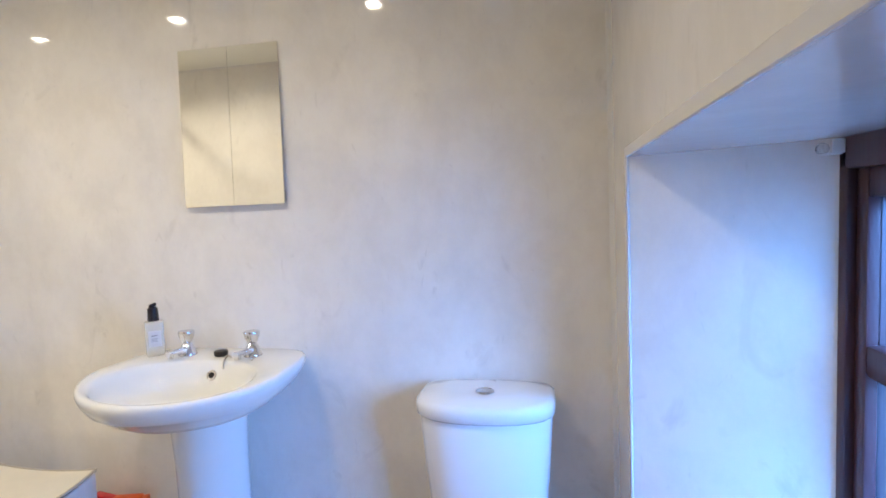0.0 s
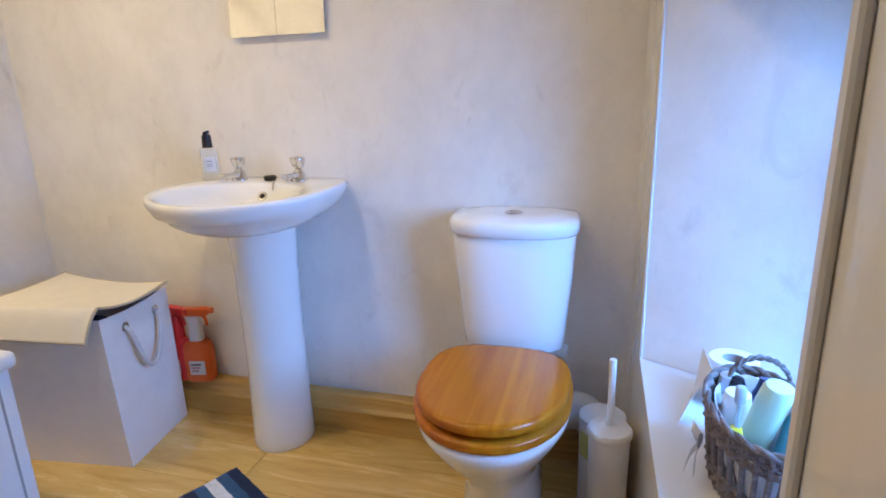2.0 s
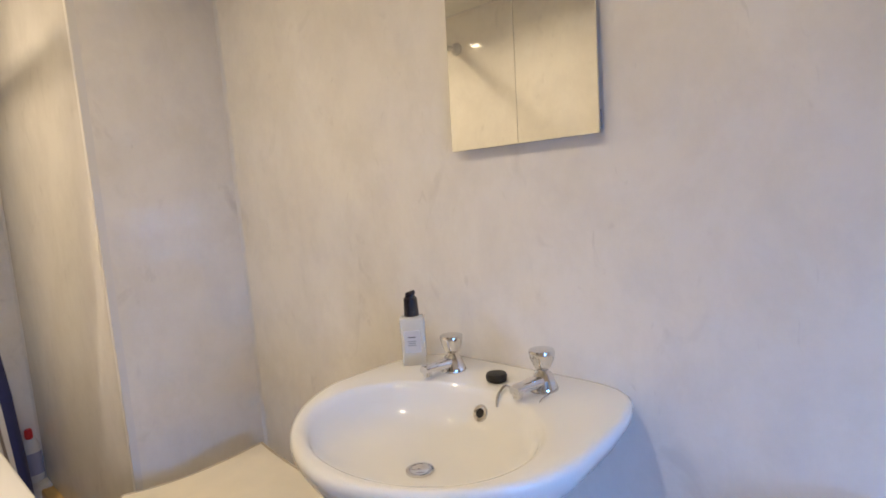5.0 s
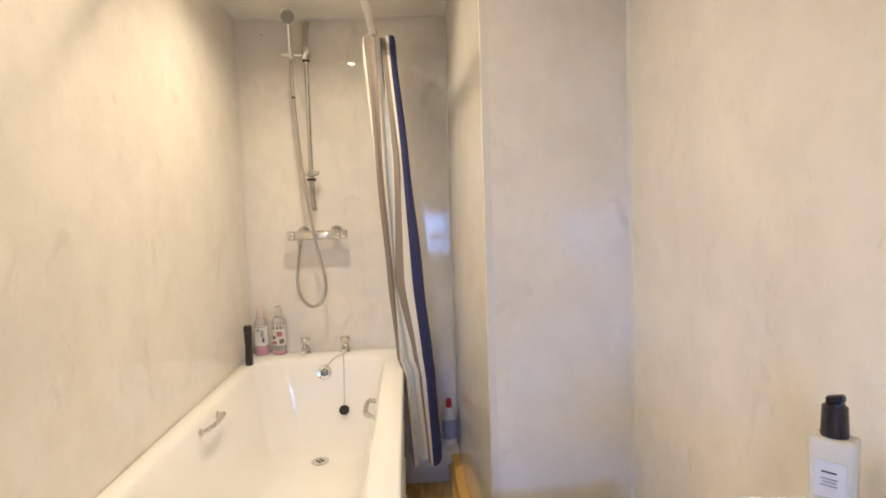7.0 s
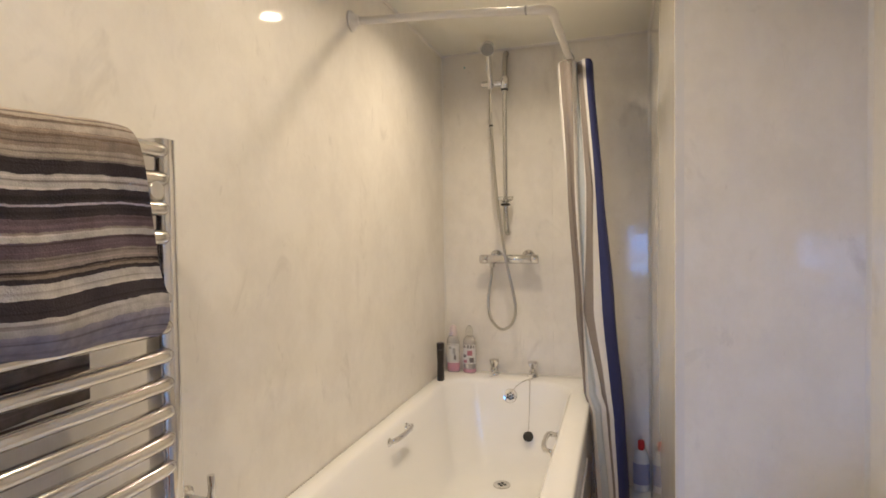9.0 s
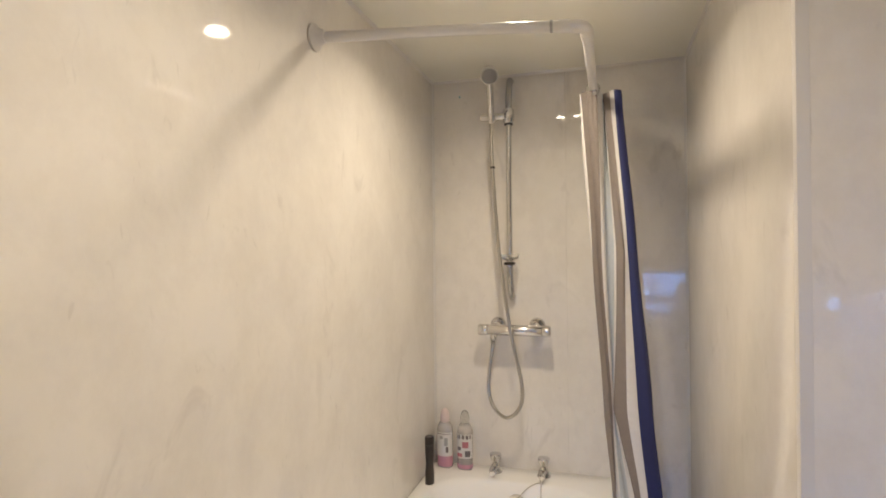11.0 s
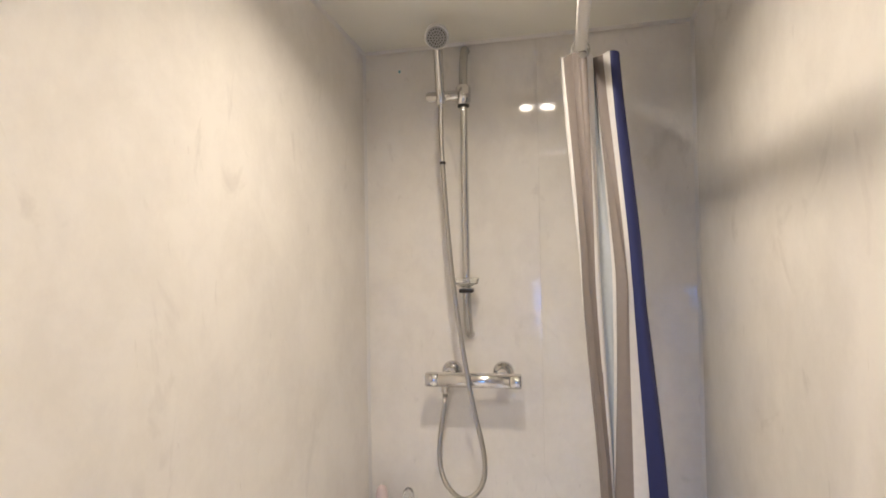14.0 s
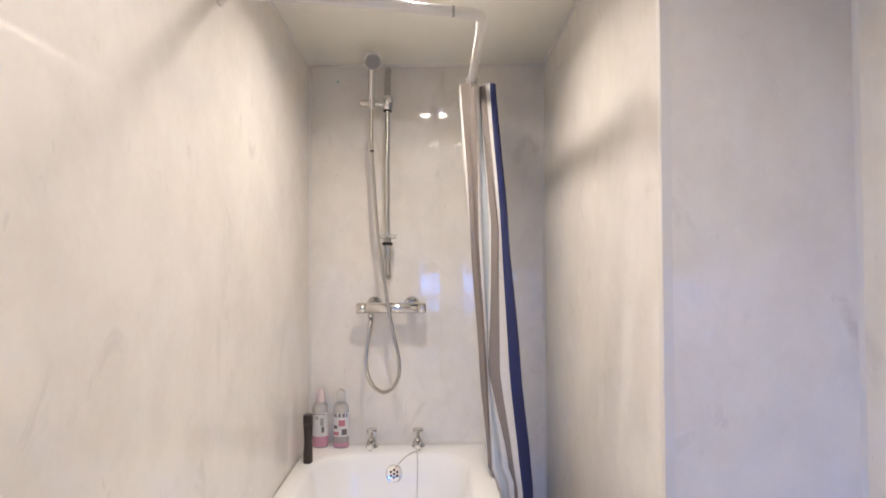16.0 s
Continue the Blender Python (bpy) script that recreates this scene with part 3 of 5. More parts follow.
def toilet(cx):
    t = thing("toilet", cx, -0.3, 0, "white close-coupled toilet with a closed honey wooden seat", "toilet")

    def tank(w, d, z):
        pts = []
        for k in range(48):
            a = math.tau * k / 48
            c, s = math.cos(a), math.sin(a)
            ex = 7 if s > 0 else 2.8
            r = (abs(c / w) ** ex + abs(s / d) ** ex) ** (-1 / ex)
            y = r * s
            if s < 0:
                y *= 1.0 + 0.12 * (1 - min(1, abs(r * c) / w) ** 2)
            pts.append(Vector((cx + r * c, -0.012 - d + y, z)))
        return pts
    part("cistern", loft([tank(0.128, 0.070, 0.385), tank(0.137, 0.080, 0.40), tank(0.142, 0.084, 0.45), tank(0.156, 0.088, 0.60), tank(0.163, 0.090, 0.71), tank(0.160, 0.088, 0.724)]), CERAMIC, t, smooth=50)
    lid = part("cistern_lid", loft([tank(0.166, 0.092, 0.716), tank(0.170, 0.0955, 0.722), tank(0.171, 0.0965, 0.742), tank(0.169, 0.0955, 0.752), tank(0.160, 0.090, 0.7595), tank(0.10, 0.055, 0.7625), tank(0.02, 0.02, 0.763)]), CERAMIC, t, smooth=50)
    part("flush_button", lathe([(0.023, 0.0), (0.024, 0.003), (0.020, 0.006), (0.0185, 0.0045), (0.008, 0.0055)], (cx, -0.108, 0.7615), 28), CHROME, lid, "chrome dual flush button")

    def slab(z, grow, yb=-0.215, yf=-0.632, half=0.176, tilt=0.0):
        return [Vector((x, y, z + tilt * (yb - y))) for x, y in egg(cx, yb, yf, half, 64, grow)]
    pan = []
    for z, yb, yf, half in ((0.0, -0.14, -0.46, 0.098), (0.012, -0.135, -0.465, 0.102), (0.05, -0.13, -0.455, 0.098), (0.16, -0.12, -0.46, 0.094), (0.22, -0.11, -0.50, 0.112), (0.28, -0.10, -0.56, 0.142), (0.33, -0.09, -0.605, 0.165), (0.365, -0.17, -0.628, 0.172), (0.385, -0.18, -0.632, 0.174), (0.392, -0.185, -0.626, 0.169)):
        pan.append([Vector((x, y, z)) for x, y in egg(cx, yb, yf, half, 64)])
    part("pan", loft(pan), CERAMIC, t, smooth=60)
    part("seat", loft([slab(0.394, 0.97), slab(0.396, 1.0), slab(0.408, 1.005), slab(0.414, 0.985)]), SEATWOOD, t, "honey coloured wooden seat", 60)
    part("seat_cover", loft([slab(0.416, 0.93, tilt=0.028), slab(0.418, 0.965, tilt=0.028), slab(0.430, 0.972, tilt=0.028), slab(0.4365, 0.95, tilt=0.028), slab(0.439, 0.90, tilt=0.028)]), SEATWOOD, t, "honey varnished wooden lid", 60)
    for dx in (-0.075, 0.075):
        part("hinge", tube([(cx + dx - 0.02, -0.208, 0.418), (cx + dx + 0.02, -0.208, 0.418)], 0.009, 12, 2), CHROME, t, "chrome hinge")
    part("inlet_fitting", box(cx + 0.128, cx + 0.150, -0.12, -0.09, 0.375, 0.395, 0.004), DULLCHROME, t, "small grey inlet fitting")
    part("waste_pipe", tube([(cx + 0.02, -0.13, 0.19), (cx + 0.12, -0.11, 0.20), (cx + 0.20, -0.09, 0.19), (cx + 0.24, -0.075, 0.12), (cx + 0.245, -0.07, 0.0)], 0.052, 20, 6), plain("grey_white_pipe", (0.55, 0.55, 0.56), 0.4), t, "pale grey waste pipe bend")


toilet(2.912)


def toilet_brush(x, y):
    t = thing("toilet_brush", x, y, 0, "white plastic toilet brush in a round holder", "toilet brush")
    part("holder", lathe([(0.040, 0.0), (0.043, 0.004), (0.045, 0.15), (0.047, 0.292), (0.048, 0.298)], (x, y, 0), 32), WHITEPLASTIC, t)
    part("lid", lathe([(0.049, 0.298), (0.051, 0.301), (0.051, 0.312), (0.047, 0.317), (0.020, 0.321), (0.011, 0.326), (0.009, 0.335)], (x, y, 0), 32), WHITEPLASTIC, t)
    part("handle", lathe([(0.0085, 0.32), (0.0075, 0.40), (0.0085, 0.482), (0.0075, 0.488), (0.003, 0.490)], (x, y, 0), 16), WHITEPLASTIC, t)


toilet_brush(3.172, -0.352)


def spare_roll_tub(x, y):
    t = thing("toilet_roll_tub", x, y, 0, "round white plastic tub with a yellowed edge", "tub")
    part("tub", lathe([(0.052, 0.0), (0.055, 0.005), (0.056, 0.250), (0.058, 0.252), (0.058, 0.270), (0.050, 0.276), (0.02, 0.277)], (x, y, 0), 32), WHITEPLASTIC, t)
    part("sticker", loft([[Vector((x + 0.0567 * math.cos(a), y + 0.0567 * math.sin(a), z)) for a in [radians(200 + 8 * i) for i in range(9)]] for z in (0.165, 0.235)], False, False, closed=False), plain("yellow_label", (0.62, 0.60, 0.18), 0.5), t, "faded yellow sticker")


spare_roll_tub(3.158, -0.225)


def hamper():
    t = thing("laundry_hamper", 1.55, -0.26, 0, "cream fabric laundry hamper with a curled lid and rope handles", "laundry hamper")
    low = [(1.338, -0.438), (1.793, -0.383), (1.745, -0.085), (1.302, -0.135)]
    high = [(1.328, -0.448), (1.789, -0.398), (1.750, -0.095), (1.296, -0.135)]
    mid = Vector((1.548, -0.265))
    rings = []
    for z, f in ((0.0, 0.0), (0.004, 0.02), (0.06, 0.2), (0.16, 0.4), (0.28, 0.65), (0.40, 0.9), (0.484, 1.0)):
        ring, sag = [], 0.011 * math.sin(math.pi * z / 0.484)
        for k in range(4):
            a, b = (Vector(low[q]).lerp(Vector(high[q]), f) for q in (k, (k + 1) % 4))
            for i in range(10):
                u = i / 10
                p = a.lerp(b, u)
                p += (mid - p).normalized() * sag * math.sin(math.pi * u) * (1.0 if k % 2 else 0.6)
                dip = 0.010 * math.sin(math.pi * u) * max(0.0, (z - 0.40) / 0.084)
                ring.append(Vector((p.x, p.y, z - dip)))
        rings.append(ring)
    inner = [[Vector((mid.x + (p.x - mid.x) * 0.985, mid.y + (p.y - mid.y) * 0.975, p.z)) for p in rings[-1]]]
    inner.append([Vector((p.x, p.y, 0.34)) for p in inner[0]])
    part("body", loft(rings + inner), CANVAS, t, smooth=50)
    # Dark filling, added in place of the shade under the lid.
    part("inside_dark", lathe([(0.9, 0.0), (0.85, 0.03), (0.6, 0.06), (0.3, 0.075), (0.1, 0.07)], (1.55, -0.265, 0.342), 24, (0.21, 0.13)), cloth("hamper_inside_dark", (0.05, 0.045, 0.08)), t, "dark filling that stands in for the shaded inside")
    grid = []
    for j in range(33):
        v = j / 32
        row = []
        for i in range(29):
            u = i / 28
            back = Vector((lerp(1.352, 1.788, u), lerp(-0.112, -0.130, u)))
            fold = Vector((lerp(1.322, 1.802, u), lerp(-0.458, -0.406, u)))
            tip = Vector((lerp(1.325, 1.793, u), lerp(-0.498, -0.455, u)))
            edge = abs(2 * u - 1) ** 2
            if v < 0.72:
                w = v / 0.72
                p = back.lerp(fold, w)
                z = 0.498 + 0.018 * edge * (1 - w) ** 2 + 0.006 * math.sin(math.pi * w) * (1 - edge) - 0.004 * edge * math.sin(math.pi * w) + 0.030 * w ** 3 * (0.55 + 0.45 * u)
            else:
                w = (v - 0.72) / 0.28
                p = fold.lerp(tip, w)
                z = lerp(0.498 + 0.030 * (0.55 + 0.45 * u), 0.442, w ** 1.15) + 0.008 * math.sin(math.pi * w)
            row.append(Vector((p.x, p.y, z)))
        grid.append(row)
    lid = part("lid", sheet(grid, 0.006), LIDCANVAS, t, "curled cream fabric lid", 60)
    outline = [p for p in grid[0]] + [r[-1] for r in grid[1:]] + list(reversed(grid[-1][:-1])) + [r[0] for r in reversed(grid[:-1])]
    part("piping", tube([p + Vector((0, 0, -0.002)) for p in outline], 0.0042, 6, 1, smooth=False), plain("beige_piping", (0.50, 0.43, 0.32), 0.8), lid, "stitched beige edge binding")
    pts = [(1.772, -0.302, 0.427), (1.792, -0.298, 0.40), (1.796, -0.275, 0.315), (1.790, -0.235, 0.275), (1.783, -0.195, 0.315), (1.772, -0.168, 0.40), (1.752, -0.162, 0.426)]
    part("rope_handle", tube(pts, 0.0075, 10, 12, wave=0.08), ROPE, t, "twisted pale rope handle")
    for x, y in ((1.774, -0.302), (1.755, -0.162)):
        part("eyelet", lathe([(0.008, -0.002), (0.015, -0.001), (0.015, 0.002), (0.010, 0.003), (0.008, 0.001)], (x, y, 0.427), 18, turn=Euler((0, 0, radians(8))).to_matrix().to_4x4() @ TO_X), STEEL, t, "metal eyelet")


hamper()


def spray_bottle(x, y, z, m_body, label, h=1.0, spin=0):
    t = thing("spray_bottle", x, y, z, label, "cleaning spray")
    m = Matrix.Translation((x, y, z)) @ Euler((0, 0, radians(spin))).to_matrix().to_4x4() @ Matrix.Diagonal((h, h, h, 1))
    rings = []
    for zz, w, d in ((0.0, 0.040, 0.024), (0.004, 0.043, 0.026), (0.10, 0.044, 0.026), (0.118, 0.038, 0.024), (0.13, 0.020, 0.018), (0.20, 0.017, 0.016), (0.206, 0.014, 0.014)):
        rings.append([m @ Vector((math.copysign(abs(math.cos(a)) ** 0.6, math.cos(a)) * w, math.copysign(abs(math.sin(a)) ** 0.6, math.sin(a)) * d, zz)) for a in [math.tau * k / 32 for k in range(32)]])
    part("bottle", loft(rings[:5]), m_body, t)
    part("neck", loft(rings[4:]), WHITEPLASTIC if m_body is ORANGE else m_body, t, "white neck" if m_body is ORANGE else "")
    b = box(-0.030, 0.045, -0.013, 0.013, 0.206, 0.232, 0.006)
    tube([(0.022, 0, 0.21), (0.034, 0, 0.195), (0.036, 0, 0.175)], 0.005, 8, 5, b)
    lathe([(0.008, 0.0), (0.010, 0.014)], (0.045, 0, 0.222), 12, turn=TO_X, bm=b)
    b.transform(m)
    part("trigger", b, m_body, t, "trigger head")
    b = box(-0.022, 0.026, -0.0285, -0.0265, 0.025, 0.07, 0.001, 1)
    b.transform(m)
    lab = part("label", b, LABEL, t, "pale printed label", 0)
    for k in range(3):
        b = box(-0.017, 0.015 - 0.005 * k, -0.0292, -0.0287, 0.056 - 0.010 * k, 0.061 - 0.010 * k)
        b.transform(m)
        part("print", b, INK if k == 0 else BERRY, lab, "", 0)


spray_bottle(1.800, -0.045, 0.126, ORANGE, "orange cleaning spray bottle with white neck", 1.15, 14)
spray_bottle(1.722, -0.045, 0.126, RED, "red cleaning spray bottle behind the hamper", 1.15, -12)


# bath mat
def bath_mat():
    t = thing("bath_mat", 2.25, -0.70, 0, "navy, blue and white striped bath mat on the floor", "bath mat")
    m = striped("striped_mat", [(k * 0.31 + a, c) for k in range(3) for a, c in ((0.0, (0.012, 0.025, 0.075)), (0.075, (0.035, 0.10, 0.22)), (0.155, (0.70, 0.72, 0.75)), (0.235, (0.035, 0.10, 0.22)))], 0.95, 350, 0.6, axis=1)
    a, b, c = Vector((2.125, -0.335, 0)), Vector((0.148, -0.085, 0)).normalized(), Vector((-0.062, -0.125, 0)).normalized()
    grid = [[a + b * (0.62 * i / 30) + c * (0.42 * j / 20) + Vector((0, 0, 0.012 + 0.002 * math.sin(i * 2.1 + j))) for i in range(31)] for j in range(21)]
    part("mat", sheet(grid, 0.010), m, t, smooth=60)


bath_mat()


# ---- things on the window sill ----
def basket(cx, cy, z):
    t = thing("wicker_basket", cx, cy, z, "grey wicker basket with a cloth lining and ribbon bow", "basket")
    rx, ry, h = 0.072, 0.128, 0.125

    def at(a, f, lift):
        g = 0.84 + 0.20 * f
        return Vector((cx + rx * g * math.cos(a), cy + ry * g * math.sin(a), z + lift))
    part("base", lathe([(0.84, 0.0), (0.86, 0.008)], (cx, cy, z), 32, (rx, ry)), WICKER, t)
    n = 56
    for j in (0, 1, 2, 3, 9, 10, 11, 12):
        f = (j + 0.5) / 13
        pts = [at(math.tau * i / n, f, h * f) + Vector((math.cos(math.tau * i / n), math.sin(math.tau * i / n), 0)) * (0.0034 * (1 if (i + j) % 2 else -1)) for i in range(n + 1)]
        part("weaver", tube(pts, 0.0038, 6, 1, smooth=False), WICKER, t)
    for i in range(0, n, 2):
        a = math.tau * i / n
        part("stake", tube([at(a, 0, 0.0), at(a, 0.5, h * 0.5), at(a, 1, h + 0.004)], 0.0042, 6, 3), WICKER, t)
    for k in range(2):
        pts = [at(math.tau * i / 40, 1, h + 0.004) + Vector((math.cos(math.tau * i / 40), math.sin(math.tau * i / 40), 0)) * 0.003 * math.sin(i * 1.6 + k * math.pi) + Vector((0, 0, 0.003 * math.cos(i * 1.6 + k * math.pi))) for i in range(41)]
        part("braided_rim", tube(pts, 0.0046, 8, 3), WICKER, t)
    for k in range(2):
        pts = []
        for i in range(25):
            s = i / 24
            ang = math.pi * s
            w = 0.003 * math.sin(i * 1.4 + k * math.pi)
            pts.append((cx + 0.016 - 0.046 * math.cos(ang), cy + 0.088 + w, z + h + 0.046 * math.sin(ang) + 0.003 * math.cos(i * 1.4 + k * math.pi)))
        part("handle", tube(pts, 0.0028, 8, 3), WICKER, t, "twisted willow handle")
    lining = [[at(math.tau * i / 48, 1.0, h + dz + 0.002 * math.sin(i * 1.3)) + Vector((math.cos(math.tau * i / 48), math.sin(math.tau * i / 48), 0)) * dr for i in range(49)] for dr, dz in ((-0.032, -0.10), (-0.024, -0.05), (-0.016, -0.018), (-0.012, -0.004))]
    part("lining", sheet(lining, 0.002), LINEN, t, "white cloth lining", 60)
    knot = Vector((cx - 0.078, cy - 0.002, z + 0.062))
    for ends in ([(-0.006, -0.006, -0.004), (-0.020, -0.022, -0.012), (-0.030, -0.045, -0.022)], [(-0.005, 0.0, -0.012), (-0.009, -0.008, -0.030), (-0.010, -0.014, -0.050)], [(-0.006, 0.012, 0.004), (-0.012, 0.024, 0.010), (-0.006, 0.014, -0.004)], [(-0.006, -0.010, 0.010), (-0.012, -0.022, 0.012), (-0.006, -0.012, 0.0)]):
        pts = [knot] + [knot + Vector(e) for e in ends]
        a = smooth_path(pts, 6)
        part("ribbon", sheet([[p + Vector((0.002 * s, 0.006 * s, 0.005 * s)) for s in (-1, 0, 1)] for p in a], 0.0012), LINEN, t, "white ribbon tail", 60)


SILL = AZ0 + 0.008
basket(3.378, -0.69, SILL)


def bottle(name, x, y, z, profile, mat, label, category, cap=None, cap_profile=None, lean=(0, 0), squash=(1, 1), cap_label=""):
    t = thing(name, x, y, z, label, category)
    turn = Euler((radians(lean[0]), radians(lean[1]), 0)).to_matrix().to_4x4()
    body = part("bottle", lathe(profile, (x, y, z), 24, squash, turn), mat, t)
    if cap:
        part("cap", lathe(cap_profile, (x, y, z), 24, squash, turn), cap, t, cap_label)
    return t


IN = SILL + 0.012
bottle("lotion_bottle", 3.366, -0.676, IN + 0.012, [(0.019, 0.0), (0.022, 0.005), (0.0235, 0.13), (0.022, 0.158), (0.019, 0.164), (0.004, 0.165)], GREENPL, "pale green plastic bottle leaning in the basket", "bottle", lean=(15, 8.5), squash=(1, 0.85))
bottle("shampoo_bottle", 3.416, -0.698, IN, [(0.021, 0.0), (0.023, 0.005), (0.023, 0.105), (0.017, 0.12)], TEALPL, "teal shampoo bottle with a white cap in the basket", "bottle", WHITEPLASTIC, [(0.017, 0.12), (0.018, 0.155), (0.014, 0.16)], lean=(6, 6))
bottle("cream_pot", 3.347, -0.646, IN + 0.030, [(0.019, 0.0), (0.021, 0.004), (0.0215, 0.075), (0.019, 0.088), (0.008, 0.091)], WHITEPLASTIC, "white plastic toiletry pot in the basket", "toiletry", lean=(4, 4))
bottle("blue_bottle", 3.392, -0.625, IN + 0.01, [(0.016, 0.0), (0.018, 0.004), (0.018, 0.09), (0.014, 0.10), (0.010, 0.118)], BLUEPL, "dark blue toiletry bottle in the basket", "bottle", lean=(-6, 5))
bottle("roll_on_bottle", 3.366, -0.612, IN + 0.02, [(0.014, 0.0), (0.016, 0.004), (0.016, 0.085), (0.012, 0.10), (0.006, 0.104)], NAVYPUMP, "dark roll-on bottle in the basket", "toiletry", lean=(-4, -4))
bottle("jar", 3.352, -0.596, IN + 0.02, [(0.016, 0.0), (0.018, 0.004), (0.018, 0.085), (0.016, 0.10), (0.006, 0.104)], plain("pale_grey_plastic", (0.45, 0.52, 0.58), 0.3), "pale grey toiletry tub in the basket", "toiletry")
bottle("yellow_top_tube", 3.350, -0.742, IN + 0.015, [(0.009, 0.0), (0.010, 0.004), (0.010, 0.070)], BLACKPL, "black tube with a yellow cap in the basket", "tube", plain("yellow_plastic", (0.70, 0.55, 0.03), 0.4), [(0.010, 0.070), (0.010, 0.084), (0.007, 0.087)], lean=(-14, -10))


def toothbrush(x, y, z):
    t = thing("toothbrush", x, y, z, "pale grey toothbrush standing in the basket", "toothbrush")
    part("handle", tube([(x, y, z), (x - 0.004, y + 0.003, z + 0.07), (x - 0.006, y + 0.006, z + 0.14)], 0.004, 8, 6), plain("grey_green_plastic", (0.42, 0.50, 0.50), 0.35), t)
    part("head", box(x - 0.013, x + 0.002, y - 0.001, y + 0.013, z + 0.138, z + 0.168, 0.005), plain("grey_blue_plastic", (0.45, 0.52, 0.55), 0.35), t)


toothbrush(3.344, -0.728, IN - 0.002)


def toilet_roll(x, y, z):
    t = thing("toilet_roll", x, y, z, "white toilet roll with a loose sheet, on the sill", "toilet roll")
    prof = [(0.021, 0.0), (0.043, 0.0), (0.045, 0.003), (0.045, 0.097), (0.043, 0.100), (0.021, 0.100), (0.021, 0.0)]
    n = 36
    part("roll", loft([[Vector((x + r * math.cos(math.tau * i / n), y + r * math.sin(math.tau * i / n), z + h)) for i in range(n)] for r, h in prof], False, False), PAPER, t, smooth=50)
    part("core", loft([[Vector((x + r * math.cos(math.tau * i / n), y + r * math.sin(math.tau * i / n), z + h)) for i in range(n)] for r, h in ((0.0205, 0.001), (0.0205, 0.099), (0.019, 0.099), (0.019, 0.001), (0.0205, 0.001))], False, False), plain("grey_card", (0.34, 0.30, 0.27), 0.9), t, "grey cardboard core", 50)
    grid = [[Vector((x - 0.046 - 0.020 * math.sin(v * 1.5) - 0.035 * v * (1 - u) + 0.018 * v * u, y - 0.055 + 0.10 * u - 0.035 * v * (1 - u), z + 0.098 - 0.096 * v)) for u in (0, 0.25, 0.5, 0.75, 1)] for v in [k / 8 for k in range(9)]]
    part("loose_sheet", sheet(grid, 0.001), PAPER, t, "loose hanging sheet", 60)


toilet_roll(3.388, -0.455, SILL)

# blind bracket at the head of the window
br = thing("blind_bracket", 3.50, -0.45, 1.28, "clear and white plastic roller blind bracket", "blind bracket")
part("plate", box(3.520, 3.538, -0.463, -0.460, 1.280, 1.302, 0.001), WHITEPLASTIC, br)
part("arm", box(3.508, 3.536, -0.459, -0.448, 1.278, 1.281, 0.001), WHITEPLASTIC, br)
part("hub", lathe([(0.007, 0.0), (0.009, 0.002), (0.009, 0.010), (0.006, 0.012)], (3.508, -0.450, 1.288), 18, turn=FROM_Y), CLEAR, br, "clear plastic hub")


# ---- bath and shower ----
def rrect(x0, x1, y0, y1, r, z, n=10):
    pts = []
    for (cx, cy), a0 in (((x1 - r, y1 - r), 0), ((x0 + r, y1 - r), 90), ((x0 + r, y0 + r), 180), ((x1 - r, y0 + r), 270)):
        for k in range(n):
            a = radians(a0 + 90 * k / (n - 1))
            pts.append(Vector((cx + r * math.cos(a), cy + r * math.sin(a), z)))
    return pts


BR = 0.602


